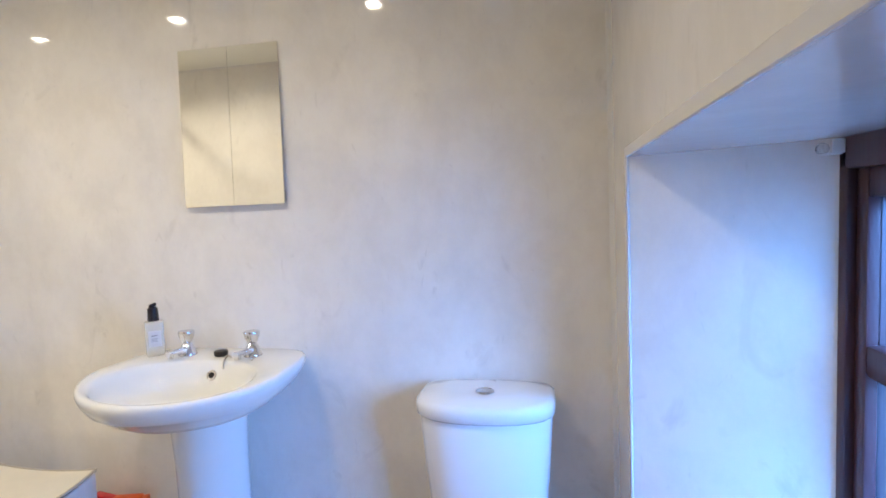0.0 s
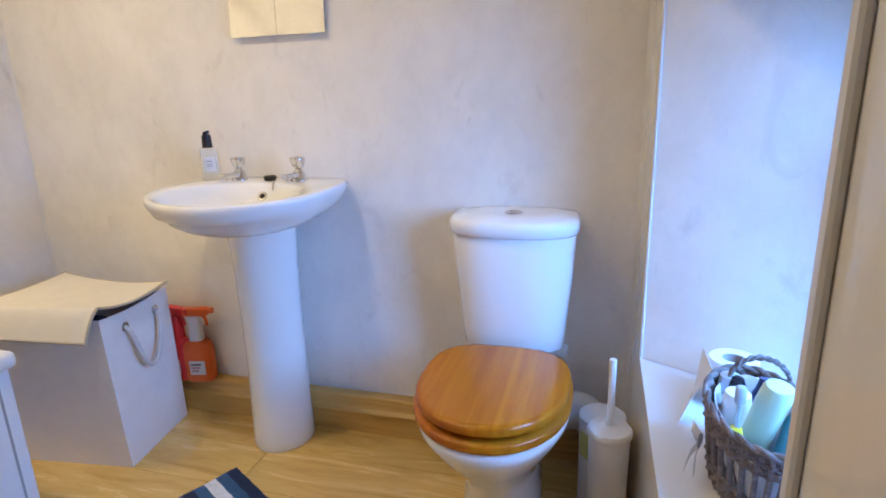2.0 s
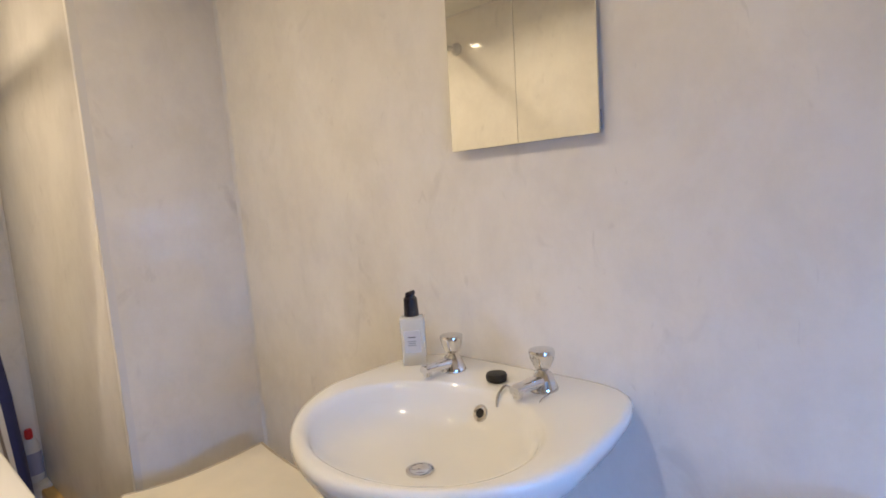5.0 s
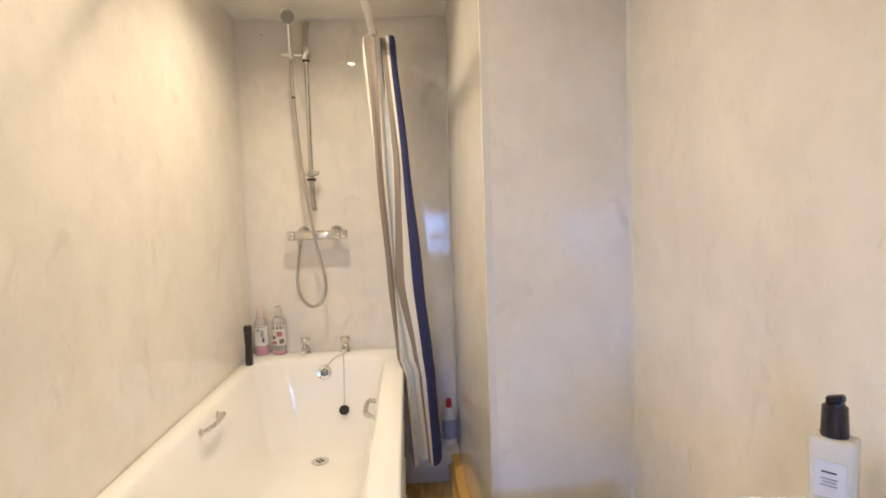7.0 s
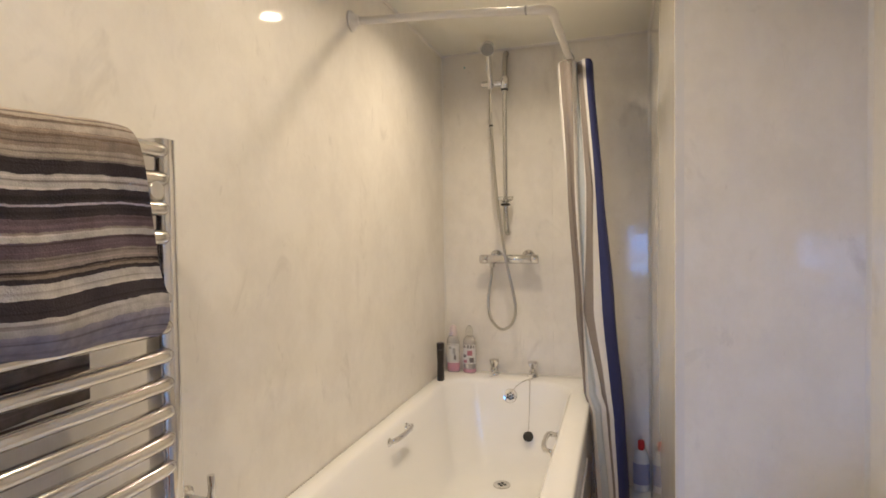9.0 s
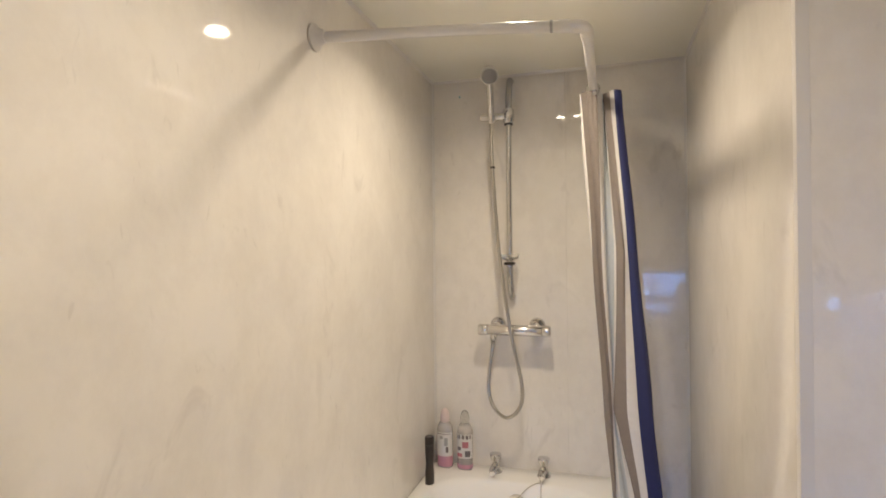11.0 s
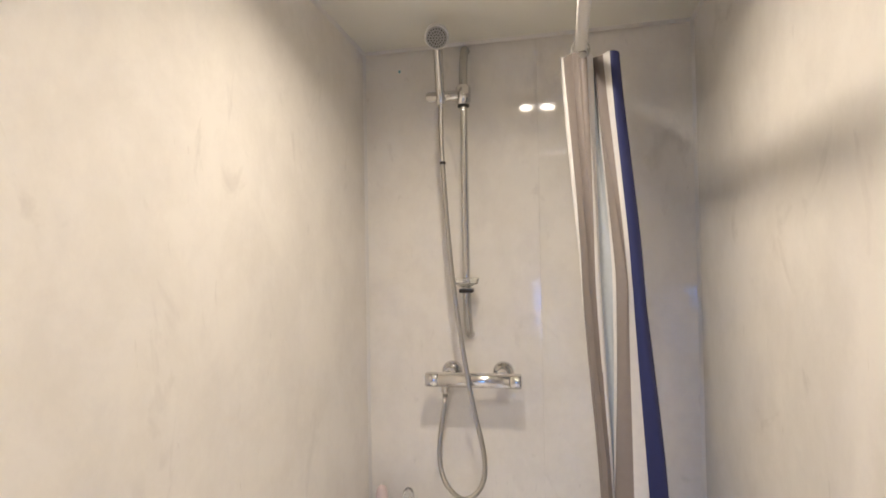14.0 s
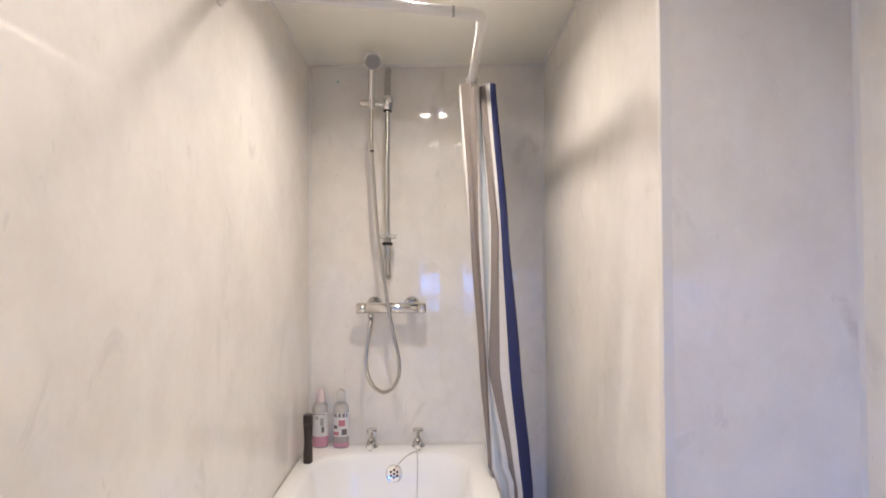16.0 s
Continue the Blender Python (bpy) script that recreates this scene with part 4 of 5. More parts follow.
def bath():
    t = thing("bathtub", 0.85, -0.97, 0, "white acrylic bath with chrome grips and pillar taps", "bathtub")
    x0, x1, y0, y1 = 0.002, 1.70, YS + 0.0005, -0.622
    rings = [rrect(x0, x1, y0, y1, 0.02, BR - 0.045), rrect(x0, x1, y0, y1, 0.02, BR - 0.012), rrect(x0 + 0.003, x1 - 0.003, y0 + 0.003, y1 - 0.003, 0.02, BR - 0.004), rrect(x0 + 0.010, x1 - 0.010, y0 + 0.010, y1 - 0.010, 0.02, BR)]
    for a, b, c, d, r, z in ((0.130, 1.620, -1.262, -0.694, 0.13, BR + 0.001), (0.142, 1.610, -1.254, -0.702, 0.13, BR - 0.006), (0.150, 1.600, -1.246, -0.710, 0.13, BR - 0.022), (0.168, 1.565, -1.232, -0.728, 0.13, BR - 0.10), (0.195, 1.48, -1.205, -0.755, 0.13, 0.36), (0.225, 1.38, -1.18, -0.78, 0.13, 0.26), (0.26, 1.30, -1.15, -0.81, 0.13, 0.225), (0.34, 1.20, -1.08, -0.88, 0.09, 0.212)):
        rings.append(rrect(a, b, c, d, r, z))
    part("tub", loft(rings, False, True), ACRYLIC, t, smooth=55)
    part("side_panel", box(0.01, 1.685, -0.645, -0.632, 0.0, BR - 0.03, 0.003), ACRYLIC, t, "white bath panel")
    for k in range(3):
        part("panel_rib", box(0.45, 1.67, -0.633, -0.625, 0.10 + 0.15 * k, 0.112 + 0.15 * k, 0.004), ACRYLIC, t)
    part("end_panel", box(1.668, 1.680, YS + 0.003, -0.646, 0.0, BR - 0.03, 0.003), ACRYLIC, t, "white end panel")
    for y in (-1.064, -0.886):
        tap(t, 0.062, y, BR, 90)
    tilt = Euler((0, radians(80), 0)).to_matrix().to_4x4()
    ov = part("overflow", lathe([(0.0, 0.003), (0.024, 0.003), (0.030, 0.004), (0.032, 0.001), (0.032, 0.0)], (0.158, -0.972, 0.535), 28, turn=tilt), CHROME, t, "chrome overflow cover")
    for k in range(7):
        a = math.tau * k / 6
        r = 0.013 if k < 6 else 0
        p = tilt @ Vector((r * math.cos(a), r * math.sin(a), 0.0034))
        part("hole", lathe([(0.0042, 0.0), (0.0042, 0.0012)], (0.158 + p.x, -0.972 + p.y, 0.535 + p.z), 10, turn=tilt), DARK, ov)
    dr = part("waste", lathe([(0.0, 0.004), (0.022, 0.004), (0.034, 0.005), (0.036, 0.002), (0.036, 0.0)], (0.335, -0.978, 0.2135), 28), CHROME, t, "chrome waste ring")
    for k in range(4):
        a = math.tau * k / 4
        part("slot", lathe([(0.0065, 0.0), (0.0065, 0.0012)], (0.335 + 0.012 * math.cos(a), -0.978 + 0.012 * math.sin(a), 0.2172), 10), DARK, dr)
    part("chain", tube([(0.163, -0.968, 0.555), (0.146, -0.93, 0.592), (0.135, -0.892, 0.606), (0.155, -0.887, 0.585), (0.172, -0.887, 0.50), (0.190, -0.888, 0.40)], 0.0016, 6, 10), STEEL, t, "bead chain")
    part("plug", lathe([(0.016, 0.0), (0.021, 0.004), (0.022, 0.012), (0.012, 0.016), (0.004, 0.02)], (0.196, -0.888, 0.372), 20, turn=Euler((0, radians(50), 0)).to_matrix().to_4x4()), RUBBER, t, "black rubber plug")
    for y, side, xs in ((-1.243, 1, (0.73, 0.885)), (-0.712, -1, (0.68, 0.835))):
        a, b = xs
        g = part("grip", tube([(a, y, 0.566), (a + 0.005, y + side * 0.022, 0.574), (a + 0.03, y + side * 0.032, 0.577), ((a + b) / 2, y + side * 0.034, 0.577), (b - 0.03, y + side * 0.032, 0.577), (b - 0.005, y + side * 0.022, 0.574), (b, y, 0.566)], 0.0085, 12, 6), CHROME, t, "curved chrome bath grip")
        for x in xs:
            part("rose", lathe([(0.013, 0.0), (0.015, 0.002), (0.012, 0.007)], (x, y, 0.566), 16, turn=FROM_Y if side < 0 else TO_Y), CHROME, g)


bath()


def toiletry(name, x, y, z, label, build):
    t = thing(name, x, y, z, label, "toiletry bottle")
    build(t, x, y, z)
    return t


def black_bottle(t, x, y, z):
    part("bottle", lathe([(0.018, 0.0), (0.0205, 0.004), (0.020, 0.04), (0.017, 0.075), (0.0195, 0.12), (0.0205, 0.14)], (x, y, z), 24, (1, 0.8)), BLACKPL, t)
    part("cap", lathe([(0.0205, 0.141), (0.0205, 0.165), (0.018, 0.169)], (x, y, z), 24, (1, 0.8)), BLACKPL, t)


def clear_bottle(fill, top, marks):
    def build(t, x, y, z):
        part("bottle", lathe([(0.026, 0.0), (0.029, 0.004), (0.030, 0.10), (0.030, 0.145), (0.027, 0.160), (0.020, 0.170), (0.014, 0.174)], (x, y, z), 28, (0.75, 1)), MILKY, t)
        part("shampoo", lathe([(0.0262, 0.003), (0.0296, 0.006), (0.0306, fill), (0.0295, fill + 0.001)], (x, y, z), 24, (0.75, 1)), PINK, t, "pink liquid in the bottle")
        part("cap", lathe([(0.0165, 0.172), (0.0178, 0.175), (0.0170, 0.196), (0.0145, 0.210), (0.009, 0.219), (0.003, 0.222)], (x, y, z), 20), PINKPALE if top else CLEAR, t, "pale cap")
        lab = part("label", loft([[Vector((x + 0.75 * 0.0308 * math.cos(a), y + 0.0308 * math.sin(a), z + h)) for a in [radians(-78 + 13 * i) for i in range(13)]] for h in (0.045, 0.135)], False, False, closed=False), LABEL, t, "pale printed label", 60)
        for a0, h0, h1, w, mm in marks:
            part("print", loft([[Vector((x + 0.75 * 0.0316 * math.cos(a), y + 0.0316 * math.sin(a), z + h)) for a in [radians(a0 + w * i / 4) for i in range(5)]] for h in (h0, h1)], False, False, closed=False), mm, lab, "", 60)
    return build


toiletry("shower_gel", 0.225, -1.272, BR - 0.0005, "slim black shower gel bottle on the bath rim", black_bottle)
toiletry("shampoo_bottle", 0.055, -1.262, BR, "clear bottle of pink shampoo on the bath rim", clear_bottle(0.052, True, [(-60, 0.128, 0.131, 110, SLATE), (5, 0.085, 0.115, 25, GREYPL), (15, 0.060, 0.082, 20, SLATE), (-30, 0.110, 0.122, 25, GREYPL)]))
toiletry("conditioner_bottle", 0.060, -1.182, BR, "clear bottle with berry printed label on the bath rim", clear_bottle(0.020, False, [(-65, 0.118, 0.133, 120, SLATE), (-10, 0.085, 0.108, 45, BERRY), (-50, 0.075, 0.088, 30, SLATE), (10, 0.052, 0.074, 40, SLATE), (-55, 0.050, 0.064, 45, BERRY)]))


def shower_valve():
    z, x = 1.135, 0.075
    t = thing("shower_valve", x, -0.99, z, "chrome thermostatic bar shower valve on the wall", "shower valve")
    part("bar", lathe([(0.019, -0.100), (0.0205, -0.098), (0.0205, 0.098), (0.019, 0.100)], (x, -0.985, z), 28, turn=TO_Y), CHROME, t)
    part("temperature_knob", lathe([(0.0195, 0.101), (0.021, 0.104), (0.021, 0.132), (0.019, 0.136), (0.006, 0.138)], (x, -0.985, z), 28, turn=FROM_Y), CHROME, t, "ribbed chrome knob")
    part("flow_knob", lathe([(0.0195, 0.101), (0.021, 0.104), (0.021, 0.126), (0.019, 0.130), (0.006, 0.132)], (x, -0.985, z), 28, turn=TO_Y), CHROME, t, "chrome flow knob")
    for y in (-1.059, -0.911):
        part("wall_flange", lathe([(0.031, 0.0), (0.031, 0.004), (0.026, 0.012), (0.017, 0.018), (0.016, 0.045), (0.014, 0.065)], (west_x(y) + 0.0003, y, z + 0.010), 28, turn=TO_X), CHROME, t, "round chrome wall flange")
    part("outlet", lathe([(0.011, -0.036), (0.0125, -0.034), (0.0125, -0.015)], (x, -1.066, z), 16), CHROME, t)


shower_valve()


def shower_rail():
    x, y = 0.062, -1.003
    t = thing("shower_riser", x, y, 1.35, "chrome shower riser rail with handset and steel hose", "shower")
    part("rail", lathe([(0.0105, 1.37), (0.0105, 1.96)], (x, y, 0), 20), CHROME, t)
    for z, s, nm in ((1.945, 1, "top_bracket"), (1.385, -1, "bottom_bracket")):
        part(nm, tube([(x, y, z - 0.025 * s), (x, y, z + 0.02 * s), (x - 0.008, y, z + 0.07 * s), (x - 0.035, y, z + 0.125 * s), (0.002, y, z + 0.132 * s)], 0.0120, 16, 8), BRACKET, t, "curved chrome wall bracket")
    part("soap_dish", lathe([(0.012, -0.012), (0.030, -0.004), (0.034, 0.012), (0.032, 0.012), (0.0265, -0.001), (0.012, -0.008)], (x + 0.012, y, 1.405), 28, (0.9, 1.1)), CLEAR, t, "clear plastic soap tray stub")
    part("clamp", box(x - 0.016, x + 0.018, y - 0.020, y + 0.020, 1.376, 1.388, 0.004), BLACKPL, t, "dark clamp ring")
    sl = part("slider", lathe([(0.016, -0.028), (0.021, -0.020), (0.022, 0.018), (0.017, 0.026)], (x, y, 1.932), 24), CHROME, t)
    part("slider_ring", lathe([(0.0165, -0.034), (0.0165, -0.029)], (x, y, 1.932), 24), RUBBER, sl)
    part("slider_arm", lathe([(0.0125, 0.0), (0.0145, 0.012), (0.0145, 0.085), (0.012, 0.09)], (x + 0.012, y - 0.012, 1.928), 20, turn=FROM_Y), CHROME, sl)
    hs = part("handset", tube([(0.088, -1.062, 1.905), (0.105, -1.061, 1.945), (0.140, -1.056, 1.99), (0.180, -1.05, 2.030)], 0.0125, 16, 8), CHROME, t, "chrome hand shower")
    aim = (Vector((1.0, 0.18, -0.75))).to_track_quat("Z", "Y").to_matrix().to_4x4()
    part("shower_head", lathe([(0.010, -0.034), (0.021, -0.026), (0.030, -0.012), (0.032, 0.006), (0.0305, 0.012), (0.028, 0.013)], (0.222, -1.043, 2.040), 32, turn=aim), DULLCHROME, hs, "satin chrome head")
    part("spray_face", lathe([(0.028, 0.0125), (0.027, 0.0145), (0.010, 0.0155)], (0.222, -1.043, 2.040), 32, turn=aim), GREYPL, hs, "grey spray plate")
    b = bmesh.new()
    for ring, count in ((0.0, 1), (0.008, 8), (0.015, 14), (0.022, 20)):
        for k in range(count):
            a = math.tau * k / count
            p = aim @ Vector((ring * math.cos(a), ring * math.sin(a), 0.0148))
            lathe([(0.0022, 0.0), (0.0019, 0.0016)], (0.222 + p.x, -1.043 + p.y, 2.040 + p.z), 6, turn=aim, bm=b)
    part("nozzles", b, BLACKPL, hs, "dark spray nozzles", 0)
    hose = [(0.088, -1.063, 1.905), (0.085, -1.062, 1.76), (0.088, -1.038, 1.42), (0.105, -0.995, 1.13), (0.105, -0.957, 0.94), (0.10, -0.968, 0.855), (0.098, -1.016, 0.818), (0.095, -1.066, 0.858), (0.088, -1.083, 0.94), (0.076, -1.069, 1.07), (0.075, -1.066, 1.10)]
    part("hose", tube(hose, 0.0068, 10, 34, wave=0.07), HOSE, t, "ribbed steel shower hose")
    part("hose_collar", lathe([(0.0085, 1.735), (0.0085, 1.742)], (0.0852, -1.0605, 0), 14), BLACKPL, t, "dark hose collar")


shower_rail()
hole = thing("screw_plug", 0.0, -1.205, 2.035, "small dark screw plug in the wall panel", "screw plug")
part("plug", lathe([(0.004, 0.0), (0.0035, 0.0025)], (west_x(-1.205), -1.205, 2.035), 12, turn=TO_X), TEALPL, hole)


def curtain_rod():
    t = thing("curtain_rod", 0.9, -1.0, 1.925, "white angled shower curtain rod fixed to two walls", "curtain rod")
    part("cross_rod", tube([(0.955, YS + 0.002, 1.932), (0.915, -1.0, 1.927), (0.872, -0.735, 1.922)], 0.0125, 16, 6), TRIM, t)
    part("elbow", tube([(0.876, -0.76, 1.9225), (0.868, -0.722, 1.922), (0.845, -0.703, 1.922), (0.80, -0.700, 1.922)], 0.0145, 16, 8), TRIM, t)
    part("side_rod", tube([(0.82, -0.700, 1.922), (0.4, -0.694, 1.926), (-0.004, -0.688, 1.93)], 0.0125, 16, 6), TRIM, t)
    part("flange", lathe([(0.032, 0.0), (0.032, 0.006), (0.020, 0.014), (0.014, 0.03)], (0.956, YS + 0.0005, 1.932), 24, turn=TO_Y), TRIM, t, "round white wall flange")
    part("flange", lathe([(0.030, 0.0), (0.030, 0.006), (0.020, 0.014), (0.014, 0.03)], (west_x(-0.688), -0.688, 1.93), 24, turn=TO_X), TRIM, t, "round white wall flange")
    part("joint", lathe([(0.0136, -0.003), (0.0136, 0.003)], (0.880, -0.775, 1.9228), 18, turn=TO_Y), GREYPL, t, "grey joint line")


curtain_rod()


def shower_curtain():
    t = thing("shower_curtain", 0.25, -0.65, 1.9, "gathered shower curtain with taupe, white, pale blue and navy stripes", "shower curtain")
    white, taupe, blue, navy = (0.72, 0.70, 0.69), (0.25, 0.215, 0.20), (0.50, 0.54, 0.58), (0.022, 0.03, 0.125)
    m = striped("striped_curtain", [(0.0, white), (0.035, taupe), (0.31, white), (0.40, blue), (0.50, white), (0.585, taupe), (0.70, white), (0.742, navy), (0.86, blue)], 0.6, 700, 0.12, mottle=0.93)
    keys = [
        (1.915, [(0.340, -0.738), (0.352, -0.721), (0.366, -0.708), (0.370, -0.694), (0.366, -0.680), (0.335, -0.668), (0.315, -0.666), (0.315, -0.664), (0.33, -0.660), (0.356, -0.628), (0.325, -0.607), (0.20, -0.612), (0.08, -0.616)]),
        (1.42, [(0.350, -0.702), (0.362, -0.699), (0.370, -0.691), (0.370, -0.680), (0.364, -0.669), (0.350, -0.657), (0.345, -0.635), (0.362, -0.630), (0.366, -0.609), (0.360, -0.598), (0.338, -0.572), (0.22, -0.575), (0.10, -0.585)]),
        (0.95, [(0.350, -0.672), (0.362, -0.670), (0.372, -0.663), (0.374, -0.655), (0.366, -0.648), (0.352, -0.646), (0.350, -0.644), (0.362, -0.641), (0.368, -0.636), (0.368, -0.566), (0.345, -0.530), (0.24, -0.533), (0.12, -0.540)]),
        (0.63, [(0.345, -0.645), (0.356, -0.644), (0.368, -0.642), (0.378, -0.639), (0.380, -0.634), (0.374, -0.619), (0.366, -0.597), (0.362, -0.577), (0.368, -0.572), (0.372, -0.541), (0.348, -0.503), (0.25, -0.506), (0.12, -0.513)]),
        (0.57, [(0.345, -0.618), (0.355, -0.617), (0.366, -0.616), (0.376, -0.615), (0.382, -0.611), (0.380, -0.597), (0.370, -0.577), (0.366, -0.560), (0.370, -0.556), (0.374, -0.534), (0.350, -0.498), (0.25, -0.501), (0.12, -0.508)]),
        (0.20, [(0.345, -0.600), (0.355, -0.599), (0.365, -0.597), (0.375, -0.594), (0.384, -0.590), (0.384, -0.574), (0.374, -0.552), (0.370, -0.534), (0.372, -0.530), (0.380, -0.512), (0.352, -0.480), (0.26, -0.483), (0.13, -0.488)]),
    ]
    rows = []
    paths = [(z, smooth_path([(x, y, 0) for x, y in pts], 6)) for z, pts in keys]
    n = 60
    for k in range(n + 1):
        z = lerp(1.915, 0.20, k / n)
        for (za, a), (zb, b) in zip(paths, paths[1:]):
            if za >= z - 1e-6 >= zb - 2e-6:
                f = (za - z) / (za - zb)
                f = f * f * (3 - 2 * f) * 0.35 + f * 0.65
                rows.append([Vector((lerp(p.x, q.x, f) + 0.004 * math.sin(j * 0.55 + z * 5), lerp(p.y, q.y, f) + 0.0022 * math.sin(j * 0.9 + z * 7), z + 0.015 * math.sin(j * 0.21) * f)) for j, (p, q) in enumerate(zip(a, b))])
                break
    part("curtain", sheet(rows, 0.0018), m, t, smooth=70)
    for x in (0.09, 0.17, 0.25, 0.33, 0.36):
        pts = [(x, -0.694 + 0.019 * math.cos(a), 1.922 + 0.021 * math.sin(a)) for a in [math.tau * i / 14 for i in range(15)]]
        part("ring", tube(pts, 0.0022, 6, 2), CLEAR, t, "clear plastic curtain ring")
    part("eyelet", lathe([(0.004, 0), (0.008, 0.001), (0.008, 0.003), (0.004, 0.003)], (0.372, -0.690, 1.905), 14, turn=TO_X), STEEL, t)


shower_curtain()

# white pipe boxing in the gap beside the bath, with a bottle on it
structure("pipe_boxing", box(-0.02, 0.14, -0.631, YB - 0.002, 0.0, 0.138, 0.004), TRIM, "low white pipe boxing beside the bath", "pipe boxing", 30)
rb = thing("bleach_bottle", 0.055, -0.425, 0.138, "white and blue cleaner bottle with a red cap", "cleaner bottle")
part("bottle", lathe([(0.030, 0.0), (0.033, 0.004), (0.033, 0.13), (0.026, 0.165), (0.014, 0.185)], (0.055, -0.425, 0.138), 24, (0.7, 1)), WHITEPLASTIC, rb)
part("label", lathe([(0.0335, 0.03), (0.0336, 0.04), (0.0336, 0.11), (0.0335, 0.12)], (0.055, -0.425, 0.138), 24, (0.7, 1)), plain("lilac_label", (0.36, 0.38, 0.58), 0.4), rb, "lilac blue wrap label")
part("cap", lathe([(0.013, 0.176), (0.0145, 0.180), (0.0135, 0.212), (0.010, 0.217)], (0.055, -0.425, 0.138), 20), RED, rb, "red screw cap")


# ---- towel radiator ----
def towel_radiator():
    xa, xb, y, top, low = 1.868, 2.362, -1.205, 1.412, 0.42
    t = thing("towel_radiator", (xa + xb) / 2, y, low, "chrome ladder towel radiator on the wall", "towel radiator")
    for x in (xa, xb):
        ring = [[Vector((x + 0.0195 * math.copysign(abs(math.cos(a)) ** 0.7, math.cos(a)), y + 0.024 * math.copysign(abs(math.sin(a)) ** 0.7, math.sin(a)), z)) for a in [math.tau * k / 24 for k in range(24)]] for z in (low, top - 0.002, top)]
        part("post", loft(ring), CHROME, t)
    zs = [1.393, 1.349, 1.304, 1.259, 1.164, 1.120, 1.075, 1.031, 0.987, 0.943, 0.899, 0.815, 0.771, 0.727, 0.683, 0.639, 0.595]
    for z in zs:
        part("bar", tube([(xa + 0.008, y + 0.012, z), (xa + 0.03, y + 0.020, z), (xa + 0.15, y + 0.027, z), ((xa + xb) / 2, y + 0.029, z), (xb - 0.15, y + 0.027, z), (xb - 0.03, y + 0.020, z), (xb - 0.008, y + 0.012, z)], 0.0122, 14, 5), SATIN, t)
    for x in (xa + 0.035, xb - 0.035):
        for z in (1.330, 0.56):
            part("bracket", lathe([(0.010, -0.102), (0.010, -0.004), (0.016, -0.002), (0.0165, 0.010), (0.013, 0.014)], (x, y + 0.018, z), 20, turn=TO_Y), DULLCHROME, t, "round chrome wall bracket")
    for x in (xa, xb):
        part("valve", tube([(x, y, low + 0.002), (x, y, low - 0.05), (x, y, low - 0.09), (x, YS + 0.002, low - 0.10)], 0.013, 14, 4), CHROME, t, "chrome angle valve")


towel_radiator()


def towel():
    t = thing("towel", 2.13, -1.17, 1.15, "striped cream, brown and black towel hung over the radiator", "towel")
    cream, white, brown, dark, plum, grey = (0.42, 0.365, 0.32), (0.52, 0.49, 0.48), (0.18, 0.125, 0.095), (0.036, 0.027, 0.036), (0.14, 0.10, 0.125), (0.30, 0.255, 0.24)
    # Lilac puts the blue daylight on white cloth into the colour, as at the fold.
    lilac = (0.36, 0.34, 0.42)
    taupe = (0.27, 0.215, 0.18)
    bands = ((0, brown), (18, cream), (103, brown), (113, cream), (150, taupe), (165, brown), (172, taupe), (215, cream), (242, dark), (248, grey), (254, dark), (301, white), (350, dark), (395, lilac), (409, dark),
             (444, plum), (484, grey), (498, white), (523, plum), (570, grey), (607, dark), (616, taupe), (635, dark), (649, white), (701, dark), (762, white))
    stops = [(0.0, grey), (0.12, plum), (0.17, lilac)] + [(0.556 + 0.386 * k / 800, c) for k, c in bands] + [(0.945, lilac)]
    m = striped("striped_towel", stops, 0.95, 420, 0.7, axis=1, mottle=0.66, waver=0.010, threads=85)
    prof = [(-1.232, 1.03), (-1.232, 1.12), (-1.232, 1.22), (-1.230, 1.32), (-1.228, 1.39), (-1.218, 1.409), (-1.195, 1.415), (-1.172, 1.411), (-1.158, 1.398), (-1.150, 1.37), (-1.148, 1.32), (-1.146, 1.27), (-1.144, 1.22), (-1.139, 1.19), (-1.133, 1.170), (-1.136, 1.152), (-1.150, 1.144), (-1.166, 1.152)]
    path = smooth_path([(0, y, z) for y, z in prof], 5)
    lens = [0.0]
    for a, b in zip(path, path[1:]):
        lens.append(lens[-1] + (b - a).length)
    grid, rows = [], 90
    for k in range(rows + 1):
        v = k / rows
        i = max(j for j in range(len(path) - 1) if lens[j] <= v * lens[-1] + 1e-9)
        p = path[i].lerp(path[i + 1], min(1.0, (v * lens[-1] - lens[i]) / (lens[i + 1] - lens[i])))
        row = []
        for i in range(41):
            u = i / 40
            front_f = max(0.0, (v - 0.52) / 0.48)
            x0 = lerp(1.968, 1.924, front_f) if v > 0.5 else 1.985
            x = lerp(x0, 2.335, u) - (0.012 * front_f ** 3 * (1 - u) if v > 0.5 else 0)
            wob = 0.005 * math.sin(u * 9 + v * 4) + 0.003 * math.sin(u * 23 + v * 11)
            row.append(Vector((x, p.y + (wob if v > 0.5 else 0.4 * wob) + (0.008 * front_f * math.sin(u * 6)), p.z - 0.045 * max(0.0, (v - 0.93) / 0.07) * (1 - u) + (0.004 * math.sin(u * 7 + 1)) + 0.002 * front_f * math.sin(u * 11))))
        grid.append(row)
    part("cloth", sheet(grid, 0.009), m, t, smooth=70)


towel()

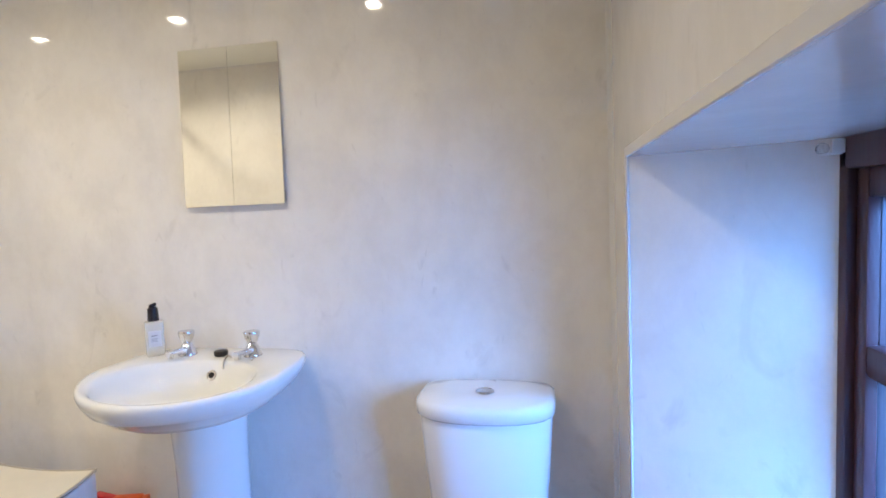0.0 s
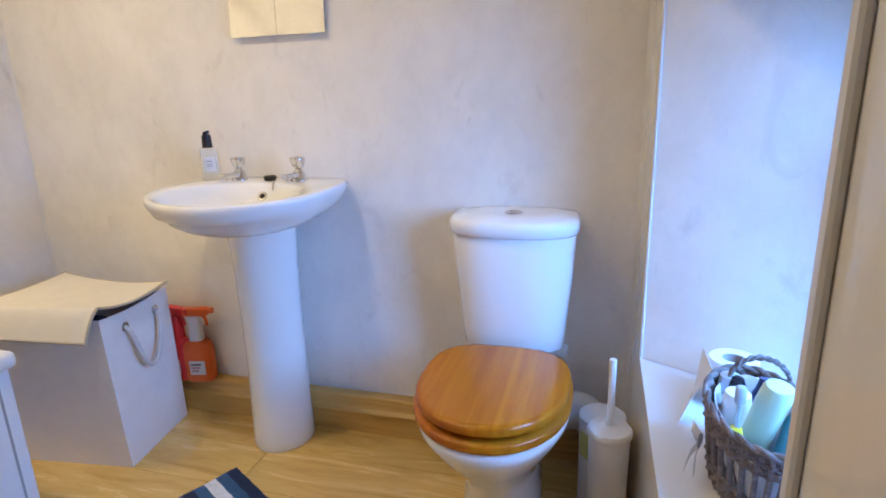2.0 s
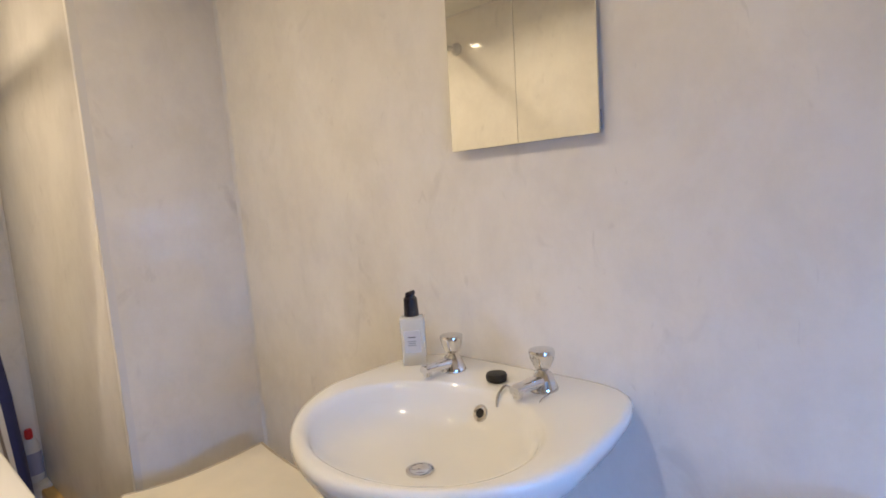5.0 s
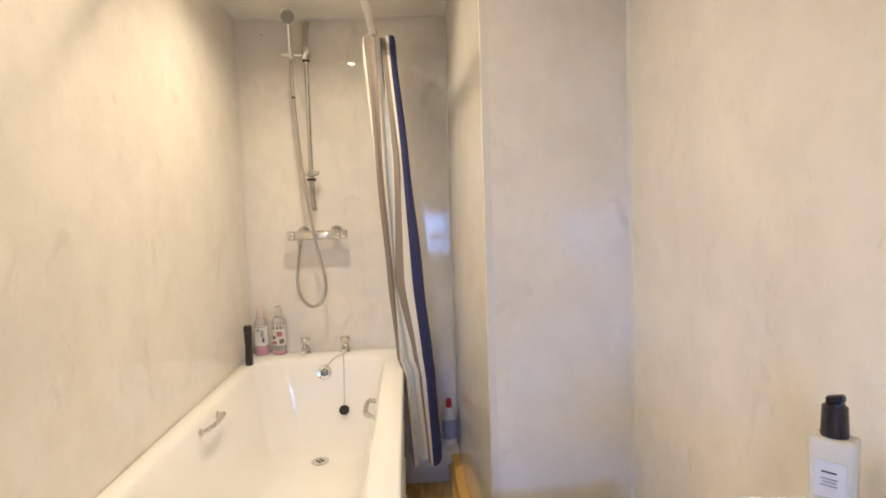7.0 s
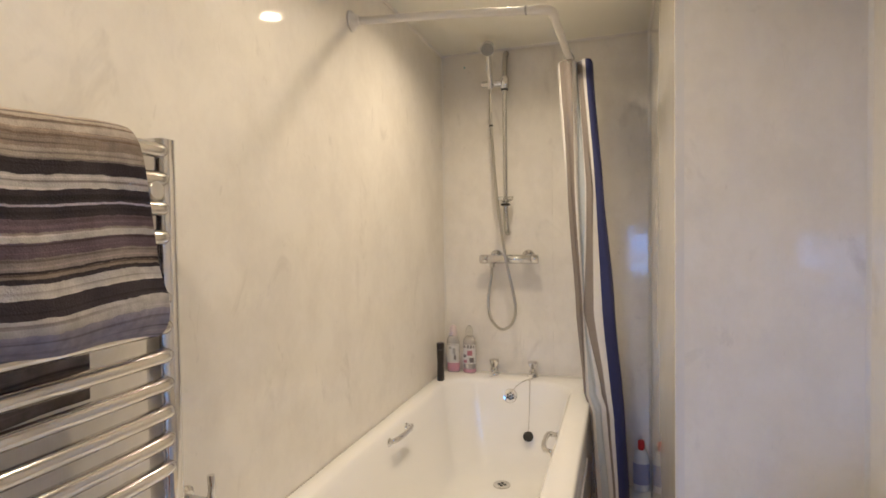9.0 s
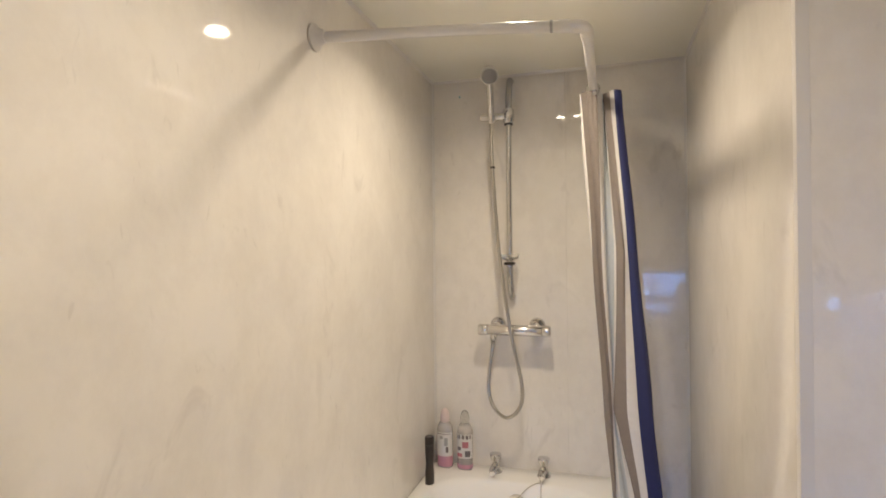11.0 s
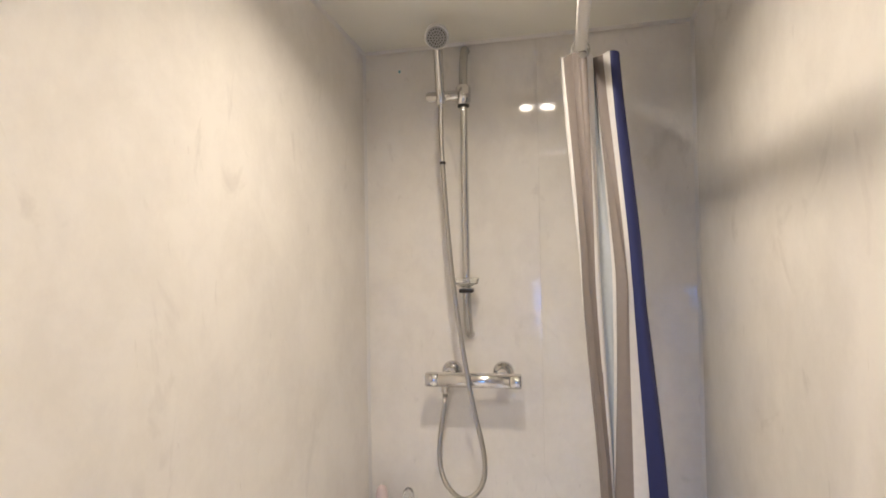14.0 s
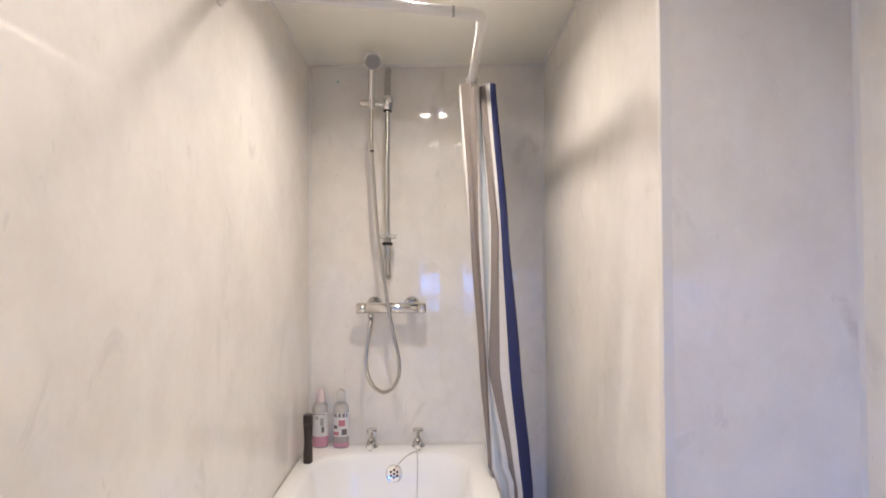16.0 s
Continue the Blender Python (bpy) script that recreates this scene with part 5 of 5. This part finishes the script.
# chrome roll holder on the wall past the radiator
rh = thing("wall_hook", 1.71, YS, 0.76, "small chrome holder fixed to the wall by the bath", "wall hook")
part("rose", lathe([(0.022, 0.0), (0.022, 0.005), (0.014, 0.012)], (1.712, YS + 0.0005, 0.755), 20, turn=TO_Y), CHROME, rh)
part("arm", tube([(1.712, YS + 0.01, 0.755), (1.712, YS + 0.055, 0.756), (1.712, YS + 0.066, 0.775), (1.712, YS + 0.064, 0.806)], 0.007, 12, 8), CHROME, rh)


# white plastic storage unit at the foot of the bath
def storage_unit():
    x0, x1, y0, y1, h = 1.755, 2.02, -1.08, -0.788, 0.60
    t = thing("storage_unit", (x0 + x1) / 2, (y0 + y1) / 2, 0, "white plastic storage unit with a lipped top", "storage unit")
    part("body", box(x0 + 0.012, x1 - 0.012, y0 + 0.012, y1 - 0.012, 0.0, h - 0.03, 0.01, 3), WHITEPLASTIC, t)
    part("top", box(x0, x1, y0, y1, h - 0.035, h, 0.012, 3), WHITEPLASTIC, t)
    part("groove", box(x1 - 0.0135, x1 - 0.0112, y1 - 0.045, y1 - 0.040, 0.22, h - 0.05), GREYPL, t, "dark seam", 0)
    part("groove", box(x1 - 0.045, x1 - 0.040, y1 - 0.0135, y1 - 0.0112, 0.22, h - 0.05), GREYPL, t, "dark seam", 0)


storage_unit()


# ---- floor boards, last ----
floor = bpy.data.objects["floor"]


def floor_boards():
    rng = random.Random(4)
    cache = {}
    w = 0.192
    for r in range(15):
        ya = -2.69 + r * w
        yb = min(ya + w - 0.0015, 0.0)
        x = -0.09 - rng.random() * 0.9
        while x < 3.23:
            xa, xb = max(x, -0.09), min(x + 1.2 - 0.0015, 3.235)
            x += 1.2
            if xb - xa < 0.05 or yb - ya < 0.02:
                continue
            key = (round(xb - xa, 3), round(yb - ya, 3))
            if key not in cache:
                me = bpy.data.meshes.new("board")
                b = box(0, key[0], 0, key[1], -0.008, 0.0, 0.0012, 1)
                b.to_mesh(me)
                b.free()
                me.materials.append(LAMINATE)
                cache[key] = me
            ob = new("board", cache[key])
            ob.parent = floor
            ob.location = (xa, ya, 0)


floor_boards()
